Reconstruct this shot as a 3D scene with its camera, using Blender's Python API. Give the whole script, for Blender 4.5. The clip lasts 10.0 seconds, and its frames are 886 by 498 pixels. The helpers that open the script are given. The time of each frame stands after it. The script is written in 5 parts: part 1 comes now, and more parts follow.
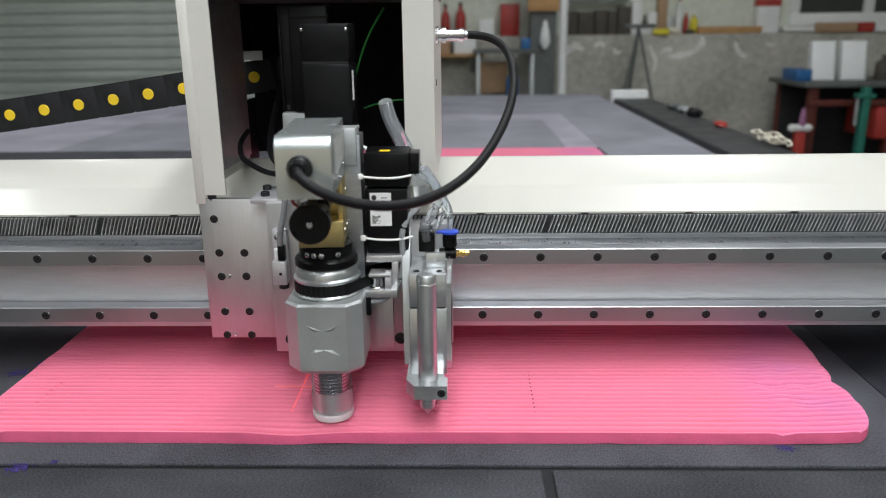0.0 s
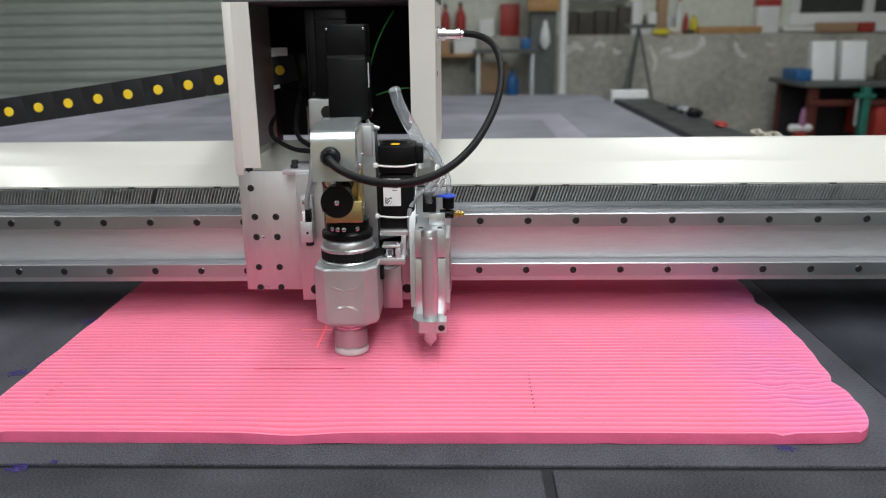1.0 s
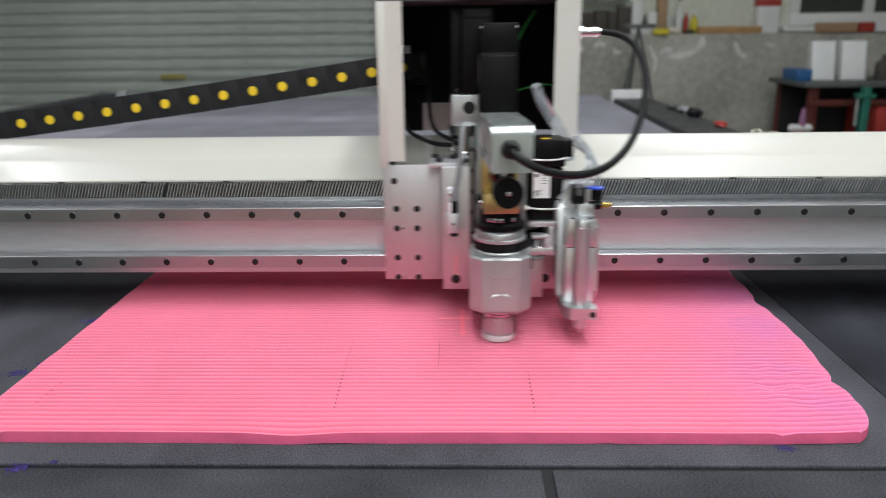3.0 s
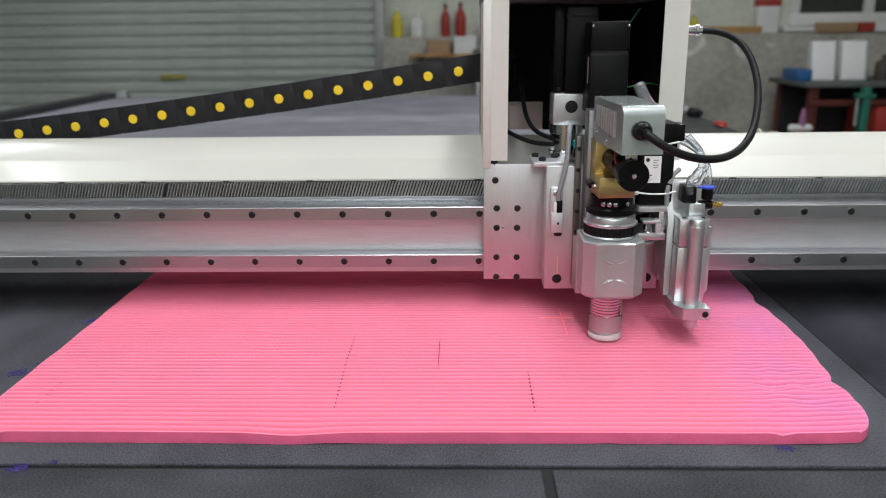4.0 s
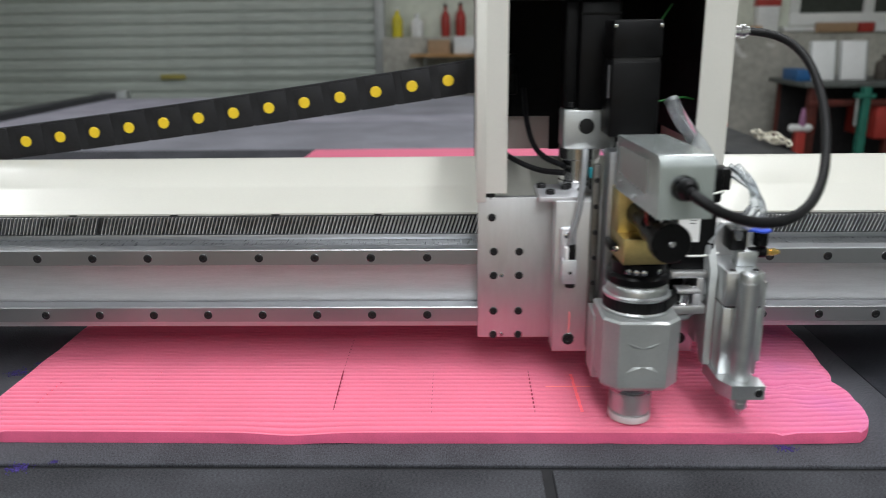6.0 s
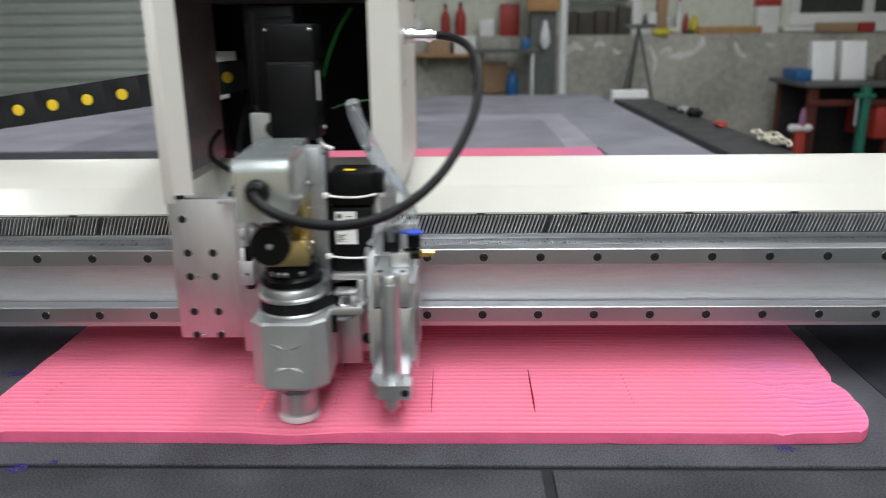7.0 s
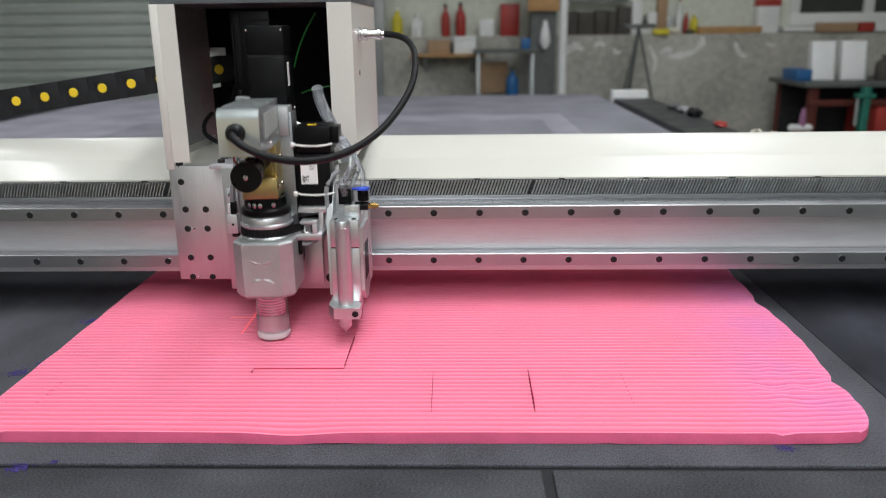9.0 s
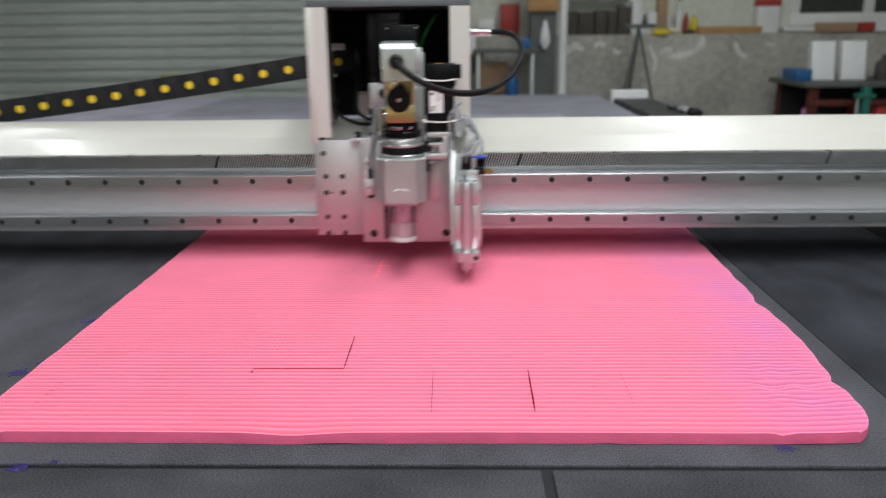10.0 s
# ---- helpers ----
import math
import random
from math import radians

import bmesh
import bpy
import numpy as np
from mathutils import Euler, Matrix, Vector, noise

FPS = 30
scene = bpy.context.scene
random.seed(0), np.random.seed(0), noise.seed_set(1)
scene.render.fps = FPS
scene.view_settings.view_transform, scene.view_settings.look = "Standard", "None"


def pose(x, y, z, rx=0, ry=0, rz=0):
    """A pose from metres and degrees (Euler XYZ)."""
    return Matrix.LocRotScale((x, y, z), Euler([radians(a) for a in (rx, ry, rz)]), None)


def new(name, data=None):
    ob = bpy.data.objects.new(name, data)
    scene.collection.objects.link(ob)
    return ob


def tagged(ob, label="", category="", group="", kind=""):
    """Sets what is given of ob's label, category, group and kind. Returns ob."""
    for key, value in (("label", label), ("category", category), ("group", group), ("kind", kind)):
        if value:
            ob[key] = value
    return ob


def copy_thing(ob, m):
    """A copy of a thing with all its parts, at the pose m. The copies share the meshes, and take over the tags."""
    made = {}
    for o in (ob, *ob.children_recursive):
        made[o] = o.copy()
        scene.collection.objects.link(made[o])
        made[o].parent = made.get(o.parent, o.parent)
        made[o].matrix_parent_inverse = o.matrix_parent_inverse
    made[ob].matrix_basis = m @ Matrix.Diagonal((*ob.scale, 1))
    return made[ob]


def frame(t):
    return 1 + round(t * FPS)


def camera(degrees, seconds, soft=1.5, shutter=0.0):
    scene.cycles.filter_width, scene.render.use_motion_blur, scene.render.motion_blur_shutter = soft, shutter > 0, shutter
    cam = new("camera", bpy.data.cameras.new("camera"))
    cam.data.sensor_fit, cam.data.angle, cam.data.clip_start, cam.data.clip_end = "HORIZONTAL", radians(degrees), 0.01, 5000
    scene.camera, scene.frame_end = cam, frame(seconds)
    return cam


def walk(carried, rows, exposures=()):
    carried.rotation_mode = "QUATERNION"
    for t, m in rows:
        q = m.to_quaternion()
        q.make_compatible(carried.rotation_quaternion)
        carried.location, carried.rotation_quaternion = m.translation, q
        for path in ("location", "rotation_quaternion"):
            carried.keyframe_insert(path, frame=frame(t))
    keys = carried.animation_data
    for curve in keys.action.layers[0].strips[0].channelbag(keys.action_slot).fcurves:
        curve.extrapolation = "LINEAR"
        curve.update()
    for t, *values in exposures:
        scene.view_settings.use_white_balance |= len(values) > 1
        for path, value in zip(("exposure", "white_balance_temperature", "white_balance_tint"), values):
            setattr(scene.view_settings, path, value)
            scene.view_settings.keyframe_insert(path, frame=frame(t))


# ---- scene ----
# camera: stands still, on a level with the top of the machine's head
cam = camera(60.583, 10.0, 1.0, 0.5)
EYE = pose(0, 0, 0.378, 73.713, 0, 1.5786) @ pose(0, 0, 0, 0, 0, -0.6958)
walk(cam, [(0.0, EYE), (10.0, EYE)], exposures=[(0.0, -0.05), (1.0, -0.10), (4.0, -0.11), (4.7, -0.12), (5.5, -0.13), (6.8, -0.04), (7.5, 0.06), (8.0, 0.06), (8.7, -0.01), (10.0, -0.13)])
cam.data.dof.use_dof = True
cam.data.dof.focus_distance = 0.84
cam.data.dof.aperture_fstop = 5.4

# ---- light ----
world = bpy.data.worlds.new("world")
scene.world = world
world.use_nodes = True
wn = world.node_tree.nodes
sky = wn.new("ShaderNodeTexSky")
sky.sky_type = "NISHITA"
sky.sun_disc = False
sky.sun_elevation = radians(38)
sky.sun_rotation = radians(200)
wn["Background"].inputs["Strength"].default_value = 0.08
world.node_tree.links.new(sky.outputs[0], wn["Background"].inputs[0])


def area_lamp(name, m, sx, sy, power, colour):
    data = bpy.data.lights.new(name, "AREA")
    data.shape, data.size, data.size_y, data.energy, data.color = "RECTANGLE", sx, sy, power, colour
    ob = new(name, data)
    ob.matrix_world = m
    return ob


COOL = (0.95, 0.98, 1.0)
# rows of strip lights: x, y, watts
STRIPS = ((-2.3, -2.3, 3), (-0.2, -2.3, 20), (0.5, -2.3, 40), (2.3, -2.3, 8), (-2.3, 0.15, 4), (-0.2, 0.15, 20), (0.5, 0.15, 37), (2.3, 0.15, 6), (-2.3, 3.4, 19), (1.2, 3.4, 26))
for sx, sy, watts in STRIPS:
    area_lamp("strip_light", pose(sx, sy, 2.33), 0.26, 2.3, watts, COOL)
# unseen fill lamp, added in an assumed gate opening behind the camera
area_lamp("front_fill", pose(-0.8, -3.9, 0.75, 90, 0, 0) @ pose(0, 0, 0, 0, 180, 0), 3.4, 2.8, 8, (0.93, 0.97, 1.0))


# ---- materials ----
def material(name, base, rough=0.5, metal=0.0, vary=0.12, scale=40.0, bump=0.0, stretch=(1, 1, 1), coat=0.0, fine=8.0, spec=0.5, speck=0.0, large=1.0):
    m = bpy.data.materials.new(name)
    m.use_nodes = True
    nt = m.node_tree
    b = nt.nodes["Principled BSDF"]
    b.inputs["Metallic"].default_value = metal
    b.inputs["Coat Weight"].default_value = coat
    b.inputs["Specular IOR Level"].default_value = spec
    tc = nt.nodes.new("ShaderNodeTexCoord")
    mp = nt.nodes.new("ShaderNodeMapping")
    mp.inputs["Scale"].default_value = stretch
    nt.links.new(tc.outputs["Object"], mp.inputs["Vector"])
    n1, n2 = nt.nodes.new("ShaderNodeTexNoise"), nt.nodes.new("ShaderNodeTexNoise")
    n1.inputs["Scale"].default_value, n1.inputs["Detail"].default_value = scale, 6
    n2.inputs["Scale"].default_value, n2.inputs["Detail"].default_value = scale * fine, 4
    n2.inputs["Roughness"].default_value = 0.7
    for n in (n1, n2):
        nt.links.new(mp.outputs[0], n.inputs["Vector"])
    mix = nt.nodes.new("ShaderNodeMath")
    mix.operation = "MULTIPLY_ADD"
    mix.inputs[1].default_value = large
    nt.links.new(n1.outputs["Fac"], mix.inputs[0])
    nt.links.new(n2.outputs["Fac"], mix.inputs[2])
    ramp = nt.nodes.new("ShaderNodeMapRange")
    ramp.inputs["From Min"].default_value, ramp.inputs["From Max"].default_value = 0.5 + 0.5 * large - 0.22, 0.5 + 0.5 * large + 0.22
    nt.links.new(mix.outputs[0], ramp.inputs["Value"])
    col = nt.nodes.new("ShaderNodeMix")
    col.data_type = "RGBA"
    lo, hi = [c * (1 - vary) for c in base], [min(1, c * (1 + vary) + speck) for c in base]
    col.inputs["A"].default_value, col.inputs["B"].default_value = (*lo, 1), (*hi, 1)
    nt.links.new(ramp.outputs[0], col.inputs["Factor"])
    nt.links.new(col.outputs["Result"], b.inputs["Base Color"])
    rr = nt.nodes.new("ShaderNodeMapRange")
    rr.inputs["From Min"].default_value, rr.inputs["From Max"].default_value = 0.3, 0.7
    rr.inputs["To Min"].default_value, rr.inputs["To Max"].default_value = max(0.03, rough * 0.85), min(1, rough * 1.15)
    nt.links.new(n1.outputs["Fac"], rr.inputs["Value"])
    nt.links.new(rr.outputs[0], b.inputs["Roughness"])
    if bump:
        bp = nt.nodes.new("ShaderNodeBump")
        bp.inputs["Strength"].default_value, bp.inputs["Distance"].default_value = 1.0, bump
        nt.links.new(n2.outputs["Fac"], bp.inputs["Height"])
        nt.links.new(bp.outputs[0], b.inputs["Normal"])
    return m


def glow(name, colour, strength):
    m = bpy.data.materials.new(name)
    m.use_nodes = True
    b = m.node_tree.nodes["Principled BSDF"]
    b.inputs["Base Color"].default_value = (*colour, 1)
    b.inputs["Emission Color"].default_value = (*colour, 1)
    b.inputs["Emission Strength"].default_value = strength
    return m


def clear(name, tint, rough=0.1, opacity=0.25):
    m = bpy.data.materials.new(name)
    m.use_nodes = True
    b = m.node_tree.nodes["Principled BSDF"]
    b.inputs["Base Color"].default_value = (*tint, 1)
    b.inputs["Roughness"].default_value = rough
    b.inputs["Transmission Weight"].default_value = 1 - opacity
    b.inputs["IOR"].default_value = 1.2
    return m


ALU = material("brushed_aluminium", (0.68, 0.68, 0.71), 0.46, 0.75, 0.06, 30, 0.00003, (1, 12, 12))
ALU_V = material("machined_aluminium", (0.62, 0.62, 0.63), 0.47, 1.0, 0.05, 30, 0.00002, (10, 10, 1))
ANODISED = material("clear_anodised_aluminium", (0.66, 0.68, 0.69), 0.40, 1.0, 0.05, 60, 0.00001)
SATIN = material("satin_grey_aluminium", (0.50, 0.52, 0.52), 0.44, 0.70, 0.05, 60, 0.00001)
SHEET_GREY = material("satin_sheet_metal", (0.44, 0.48, 0.475), 0.24, 0.68, 0.03, 60)
PLASTER = material("pale_plaster", (0.66, 0.66, 0.63), 0.9, 0.0, 0.15, 9, 0.0006)
STEEL = material("ground_steel", (0.37, 0.38, 0.40), 0.36, 1.0, 0.08, 40, 0.00001, (1, 10, 10))
TEETH = material("cut_gear_steel", (0.68, 0.68, 0.70), 0.34, 1.0, 0.08, 60)
SEAT = material("dull_ground_steel", (0.40, 0.41, 0.425), 0.30, 1.0, 0.10, 60, 0.00003, (10, 1, 1))
DARKRAIL = material("dark_oiled_rail_steel", (0.17, 0.165, 0.155), 0.40, 1.0, 0.08, 40)
RAIL = material("hardened_rail_steel", (0.46, 0.47, 0.49), 0.36, 1.0, 0.02, 8)
# near black: shade in the gaps of the rack is put into this colour
RACK = material("gap_shade_and_clip_steel", (0.045, 0.045, 0.048), 0.5, 1.0, 0.15, 120)
CHROME = material("bright_steel", (0.60, 0.60, 0.61), 0.17, 1.0, 0.04, 80)
BLACK_BOLT = material("black_oxide_steel", (0.010, 0.010, 0.011), 0.42, 0.0, 0.2, 200, spec=0.35)
CREAM = material("cream_powder_coat", (0.555, 0.55, 0.50), 0.36, 0.0, 0.02, 6, 0.00010, fine=60, coat=0.15)
WHITE = material("warm_white_powder_coat", (0.61, 0.60, 0.555), 0.42, 0.0, 0.02, 8, 0.00004, fine=60)
INSIDE = material("black_panel", (0.006, 0.006, 0.007), 0.7, 0.0, 0.3, 15, spec=0.15)
INSIDE_GLOSS = material("satin_grey_panel", (0.22, 0.22, 0.22), 0.38, 0.0, 0.2, 15, spec=0.5)
TOPGREY = material("dark_grey_panel", (0.10, 0.11, 0.12), 0.5, 0.0, 0.1, 20)
BLACK_PLASTIC = material("black_plastic", (0.005, 0.005, 0.0055), 0.30, 0.0, 0.2, 60, 0.00002, spec=0.15)
MOTOR = material("black_motor_paint", (0.004, 0.004, 0.0045), 0.42, 0.0, 0.25, 60, 0.00003, spec=0.14)
RUBBER = material("black_rubber", (0.006, 0.006, 0.007), 0.55, 0.0, 0.15, 90, 0.00003, spec=0.25)
CHAIN = material("matt_black_nylon", (0.012, 0.012, 0.014), 0.6, 0.0, 0.25, 40, 0.00004, spec=0.3)
YELLOW = material("yellow_plastic", (0.80, 0.55, 0.02), 0.45, 0.0, 0.06, 60)
BRASS = material("gold_anodised_brass", (0.62, 0.49, 0.22), 0.36, 1.0, 0.08, 60, 0.00001)
GOLD = material("brass_fitting", (0.85, 0.58, 0.18), 0.2, 1.0, 0.05, 60)
BLUE = material("blue_plastic", (0.03, 0.08, 0.55), 0.35, 0.0, 0.06, 60)
TEAL = material("teal_plastic", (0.02, 0.35, 0.42), 0.4, 0.0, 0.06, 60)
GREEN_WIRE = material("green_wire", (0.01, 0.14, 0.02), 0.45, 0.0, 0.06, 60)
NYLON = material("white_nylon", (0.78, 0.78, 0.76), 0.45, 0.0, 0.04, 60)
PAPER = material("white_label", (0.80, 0.80, 0.80), 0.6, 0.0, 0.03, 60)
INK = material("black_ink", (0.03, 0.03, 0.03), 0.6, 0.0, 0.1, 60)
RAILBLACK = material("dark_grey_rail_paint", (0.030, 0.031, 0.035), 0.5, 0.0, 0.2, 12, spec=0.35)
CREAMCORD = material("cream_cord", (0.72, 0.68, 0.56), 0.7, 0.0, 0.15, 60)
GREYCABLE = material("grey_cable", (0.25, 0.26, 0.27), 0.5, 0.0, 0.06, 60)
TUBE = clear("clear_hose", (0.80, 0.84, 0.88), 0.10, 0.12)
ACRYLIC = clear("clear_acrylic", (0.93, 0.92, 0.92), 0.12, 0.08)
FROST = material("frosted_white_plastic", (0.70, 0.68, 0.69), 0.45, 0.0, 0.03, 60)
LASER = glow("red_laser_light", (1.0, 0.08, 0.06), 1.1)
LASER_DIM = glow("faint_red_laser_light", (1.0, 0.22, 0.2), 0.30)
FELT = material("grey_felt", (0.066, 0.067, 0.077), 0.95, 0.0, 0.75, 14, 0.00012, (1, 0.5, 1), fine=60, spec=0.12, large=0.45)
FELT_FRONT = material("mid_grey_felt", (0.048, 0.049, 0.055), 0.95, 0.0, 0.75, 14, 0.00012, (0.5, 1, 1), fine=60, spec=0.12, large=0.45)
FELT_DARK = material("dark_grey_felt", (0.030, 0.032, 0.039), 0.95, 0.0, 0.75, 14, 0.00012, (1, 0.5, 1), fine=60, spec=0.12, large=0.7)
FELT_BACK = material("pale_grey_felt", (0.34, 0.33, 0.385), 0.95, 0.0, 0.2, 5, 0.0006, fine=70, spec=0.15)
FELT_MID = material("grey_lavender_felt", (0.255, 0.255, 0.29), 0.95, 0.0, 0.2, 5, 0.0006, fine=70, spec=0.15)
UNDERLAY = material("black_underlay", (0.012, 0.012, 0.014), 0.9, 0.0, 0.2, 30)
FOAM = material("pink_foam", (0.81, 0.205, 0.315), 0.66, 0.0, 0.04, 14, 0.00012, fine=40, spec=0.22)


def stain(m, colour, x0, x1, most):
    """A blotchy cast of cooler light, put into a material's colour, that sets in between x0 and x1."""
    nt = m.node_tree
    b = nt.nodes["Principled BSDF"]
    was = b.inputs["Base Color"].links[0].from_socket
    tc, sep = nt.nodes.new("ShaderNodeTexCoord"), nt.nodes.new("ShaderNodeSeparateXYZ")
    nt.links.new(tc.outputs["Object"], sep.inputs[0])
    ns = nt.nodes.new("ShaderNodeTexNoise")
    ns.inputs["Scale"].default_value, ns.inputs["Detail"].default_value = 7, 4
    nt.links.new(tc.outputs["Object"], ns.inputs["Vector"])
    a, c = nt.nodes.new("ShaderNodeMapRange"), nt.nodes.new("ShaderNodeMapRange")
    a.interpolation_type = "SMOOTHSTEP"
    a.inputs["From Min"].default_value, a.inputs["From Max"].default_value = x0, x1
    nt.links.new(sep.outputs["X"], a.inputs["Value"])
    c.inputs["From Min"].default_value, c.inputs["From Max"].default_value, c.inputs["To Max"].default_value = 0.32, 0.62, most
    nt.links.new(ns.outputs["Fac"], c.inputs["Value"])
    mu, mx = nt.nodes.new("ShaderNodeMath"), nt.nodes.new("ShaderNodeMix")
    mu.operation, mx.data_type = "MULTIPLY", "RGBA"
    nt.links.new(a.outputs[0], mu.inputs[0])
    nt.links.new(c.outputs[0], mu.inputs[1])
    nt.links.new(mu.outputs[0], mx.inputs["Factor"])
    nt.links.new(was, mx.inputs["A"])
    mx.inputs["B"].default_value = (*colour, 1)
    nt.links.new(mx.outputs["Result"], b.inputs["Base Color"])


# cooler light from the right, put into the foam's colour as a violet tint
stain(FOAM, (0.62, 0.20, 0.43), 0.20, 0.40, 0.72)
# the sides are a deeper pink than the top
FOAM_SIDE = material("deep_pink_foam_side", (0.80, 0.135, 0.27), 0.85, 0.0, 0.10, 30, 0.0002, fine=30, spec=0.2)
FOAM_RED = material("red_foam_crease", (0.68, 0.075, 0.13), 0.9, 0.0, 0.2, 90, spec=0.1)
# shade inside an open slit, put into a dark red colour
FOAM_CUT = material("foam_slit_shade", (0.22, 0.010, 0.035), 0.9, 0.0, 0.25, 90, spec=0.1)
CHALK = material("violet_marker", (0.065, 0.045, 0.20), 0.95, 0.0, 0.3, 120, spec=0.1)
LINT = material("dark_lint", (0.02, 0.02, 0.03), 0.95, 0.0, 0.3, 120, spec=0.1)
TABLE_PAINT = material("dark_table_paint", (0.05, 0.05, 0.055), 0.5, 0.0, 0.15, 12)
CONCRETE = material("stained_concrete", (0.40, 0.39, 0.35), 0.9, 0.0, 0.24, 2.2, 0.001, fine=9, spec=0.2)
RENDER_WALL = material("pale_green_painted_wall", (0.60, 0.63, 0.55), 0.8, 0.0, 0.12, 1.6, 0.0006, fine=12)
SHUTTER = material("grey_green_shutter_paint", (0.46, 0.50, 0.465), 0.55, 0.1, 0.12, 2.5, 0.0003, (0.4, 1, 2.5))
FLOOR = material("worn_concrete_floor", (0.25, 0.25, 0.24), 0.8, 0.0, 0.2, 1.5, 0.0005)
CEILING = material("grey_sheet_ceiling", (0.5, 0.51, 0.5), 0.7, 0.0, 0.1, 1.0)
GALV = material("galvanised_steel", (0.42, 0.44, 0.44), 0.5, 0.7, 0.15, 8)
DARKSTEEL = material("dark_grey_steel", (0.11, 0.12, 0.115), 0.6, 0.2, 0.2, 6)
WINDOW_WHITE = material("white_window_frame", (0.74, 0.75, 0.74), 0.5, 0.0, 0.05, 10)
DARKGLASS = material("dark_window_glass", (0.03, 0.035, 0.03), 0.12, 0.0, 0.2, 4)
WOOD = material("plywood", (0.42, 0.24, 0.10), 0.7, 0.0, 0.2, 12, 0.0002, (1, 6, 6))
CARD = material("brown_cardboard", (0.38, 0.25, 0.15), 0.85, 0.0, 0.12, 10)
RED = material("red_paint", (0.36, 0.030, 0.022), 0.5, 0.0, 0.15, 12)
RUST = material("rusty_red_steel", (0.10, 0.018, 0.012), 0.65, 0.2, 0.35, 9)
GREEN = material("green_paint", (0.012, 0.14, 0.10), 0.5, 0.0, 0.15, 12)
BLUE_BOX = material("blue_plastic_box", (0.015, 0.11, 0.30), 0.45, 0.0, 0.12, 12)
YELLOW_BOX = material("yellow_plastic_box", (0.65, 0.55, 0.03), 0.5, 0.0, 0.12, 12)
OLIVE = material("worn_yellow_paint", (0.36, 0.31, 0.08), 0.6, 0.0, 0.3, 12)
OFFWHITE = material("off_white_panel", (0.74, 0.75, 0.75), 0.5, 0.0, 0.08, 6)
PANEL_WHITE = material("glossy_white_sheet", (0.90, 0.91, 0.92), 0.22, 0.0, 0.04, 6, coat=0.4)
DARKBOX = material("dark_brown_goods", (0.07, 0.06, 0.05), 0.7, 0.0, 0.3, 14)
MAUVE = material("mauve_plastic", (0.34, 0.15, 0.28), 0.5, 0.0, 0.15, 12)
LAMP = glow("lamp_diffuser", (0.95, 0.98, 1.0), 4.0)


# ---- mesh helpers ----
def put(bm, src):
    """Adds src's faces to bm and frees src."""
    me = bpy.data.meshes.new("tmp")
    src.to_mesh(me)
    src.free()
    bm.from_mesh(me)
    bpy.data.meshes.remove(me)


def bar(bm, x0, x1, y0, y1, z0, z1, r=0.0, seg=2):
    b = bmesh.new()
    bmesh.ops.create_cube(b, size=1)
    for v in b.verts:
        v.co = Vector(((x0 + x1) / 2 + v.co.x * (x1 - x0), (y0 + y1) / 2 + v.co.y * (y1 - y0), (z0 + z1) / 2 + v.co.z * (z1 - z0)))
    if r > 0:
        bmesh.ops.bevel(b, geom=b.edges[:], offset=r, segments=seg, profile=0.5, affect="EDGES")
    put(bm, b)
    return bm


AXIS = {"z": Matrix.Identity(4), "x": pose(0, 0, 0, 0, 90, 0), "y": pose(0, 0, 0, -90, 0, 0)}


def lathe(bm, profile, at, axis="z", seg=32, turn=None):
    """A turned solid from (radius, height) pairs, along an axis from the point at."""
    m = Matrix.Translation(at) @ (turn if turn is not None else AXIS[axis])
    rings = []
    for r, h in profile:
        rings.append([bm.verts.new(m @ Vector((r * math.cos(2 * math.pi * i / seg), r * math.sin(2 * math.pi * i / seg), h))) for i in range(seg)])
    for a, b in zip(rings, rings[1:]):
        for i in range(seg):
            j = (i + 1) % seg
            bm.faces.new((a[i], a[j], b[j], b[i]))
    bm.faces.new(rings[0][::-1])
    bm.faces.new(rings[-1])
    return bm


def rod(bm, at, r, h, axis="z", seg=28, c=0.0006):
    return lathe(bm, ((r - c, 0), (r, c), (r, h - c), (r - c, h)), at, axis, seg)


def smooth_path(points, n):
    """Catmull-Rom through the points: n + 1 samples."""
    p = [Vector(q) for q in points]
    p = [2 * p[0] - p[1]] + p + [2 * p[-1] - p[-2]]
    out = []
    k = len(points) - 1
    for i in range(n + 1):
        s = min(i / n * k, k - 1e-6)
        j, u = int(s), s - int(s)
        a, b, c, e = p[j:j + 4]
        out.append(0.5 * ((2 * b) + (c - a) * u + (2 * a - 5 * b + 4 * c - e) * u * u + (3 * b - a - 3 * c + e) * u ** 3))
    return out


def hose(bm, points, r, n=24, seg=12, ripple=0.0):
    path = smooth_path(points, n)
    rings, up = [], Vector((0.31, 0.22, 0.92))
    for i, q in enumerate(path):
        way = (path[min(i + 1, n)] - path[max(i - 1, 0)]).normalized()
        side = way.cross(up).normalized()
        top = side.cross(way)
        rr = r * (1 + ripple * (i % 2))
        rings.append([bm.verts.new(q + rr * (side * math.cos(2 * math.pi * k / seg) + top * math.sin(2 * math.pi * k / seg))) for k in range(seg)])
    for a, b in zip(rings, rings[1:]):
        for i in range(seg):
            j = (i + 1) % seg
            bm.faces.new((a[i], a[j], b[j], b[i]))
    bm.faces.new(rings[0][::-1])
    bm.faces.new(rings[-1])
    return bm


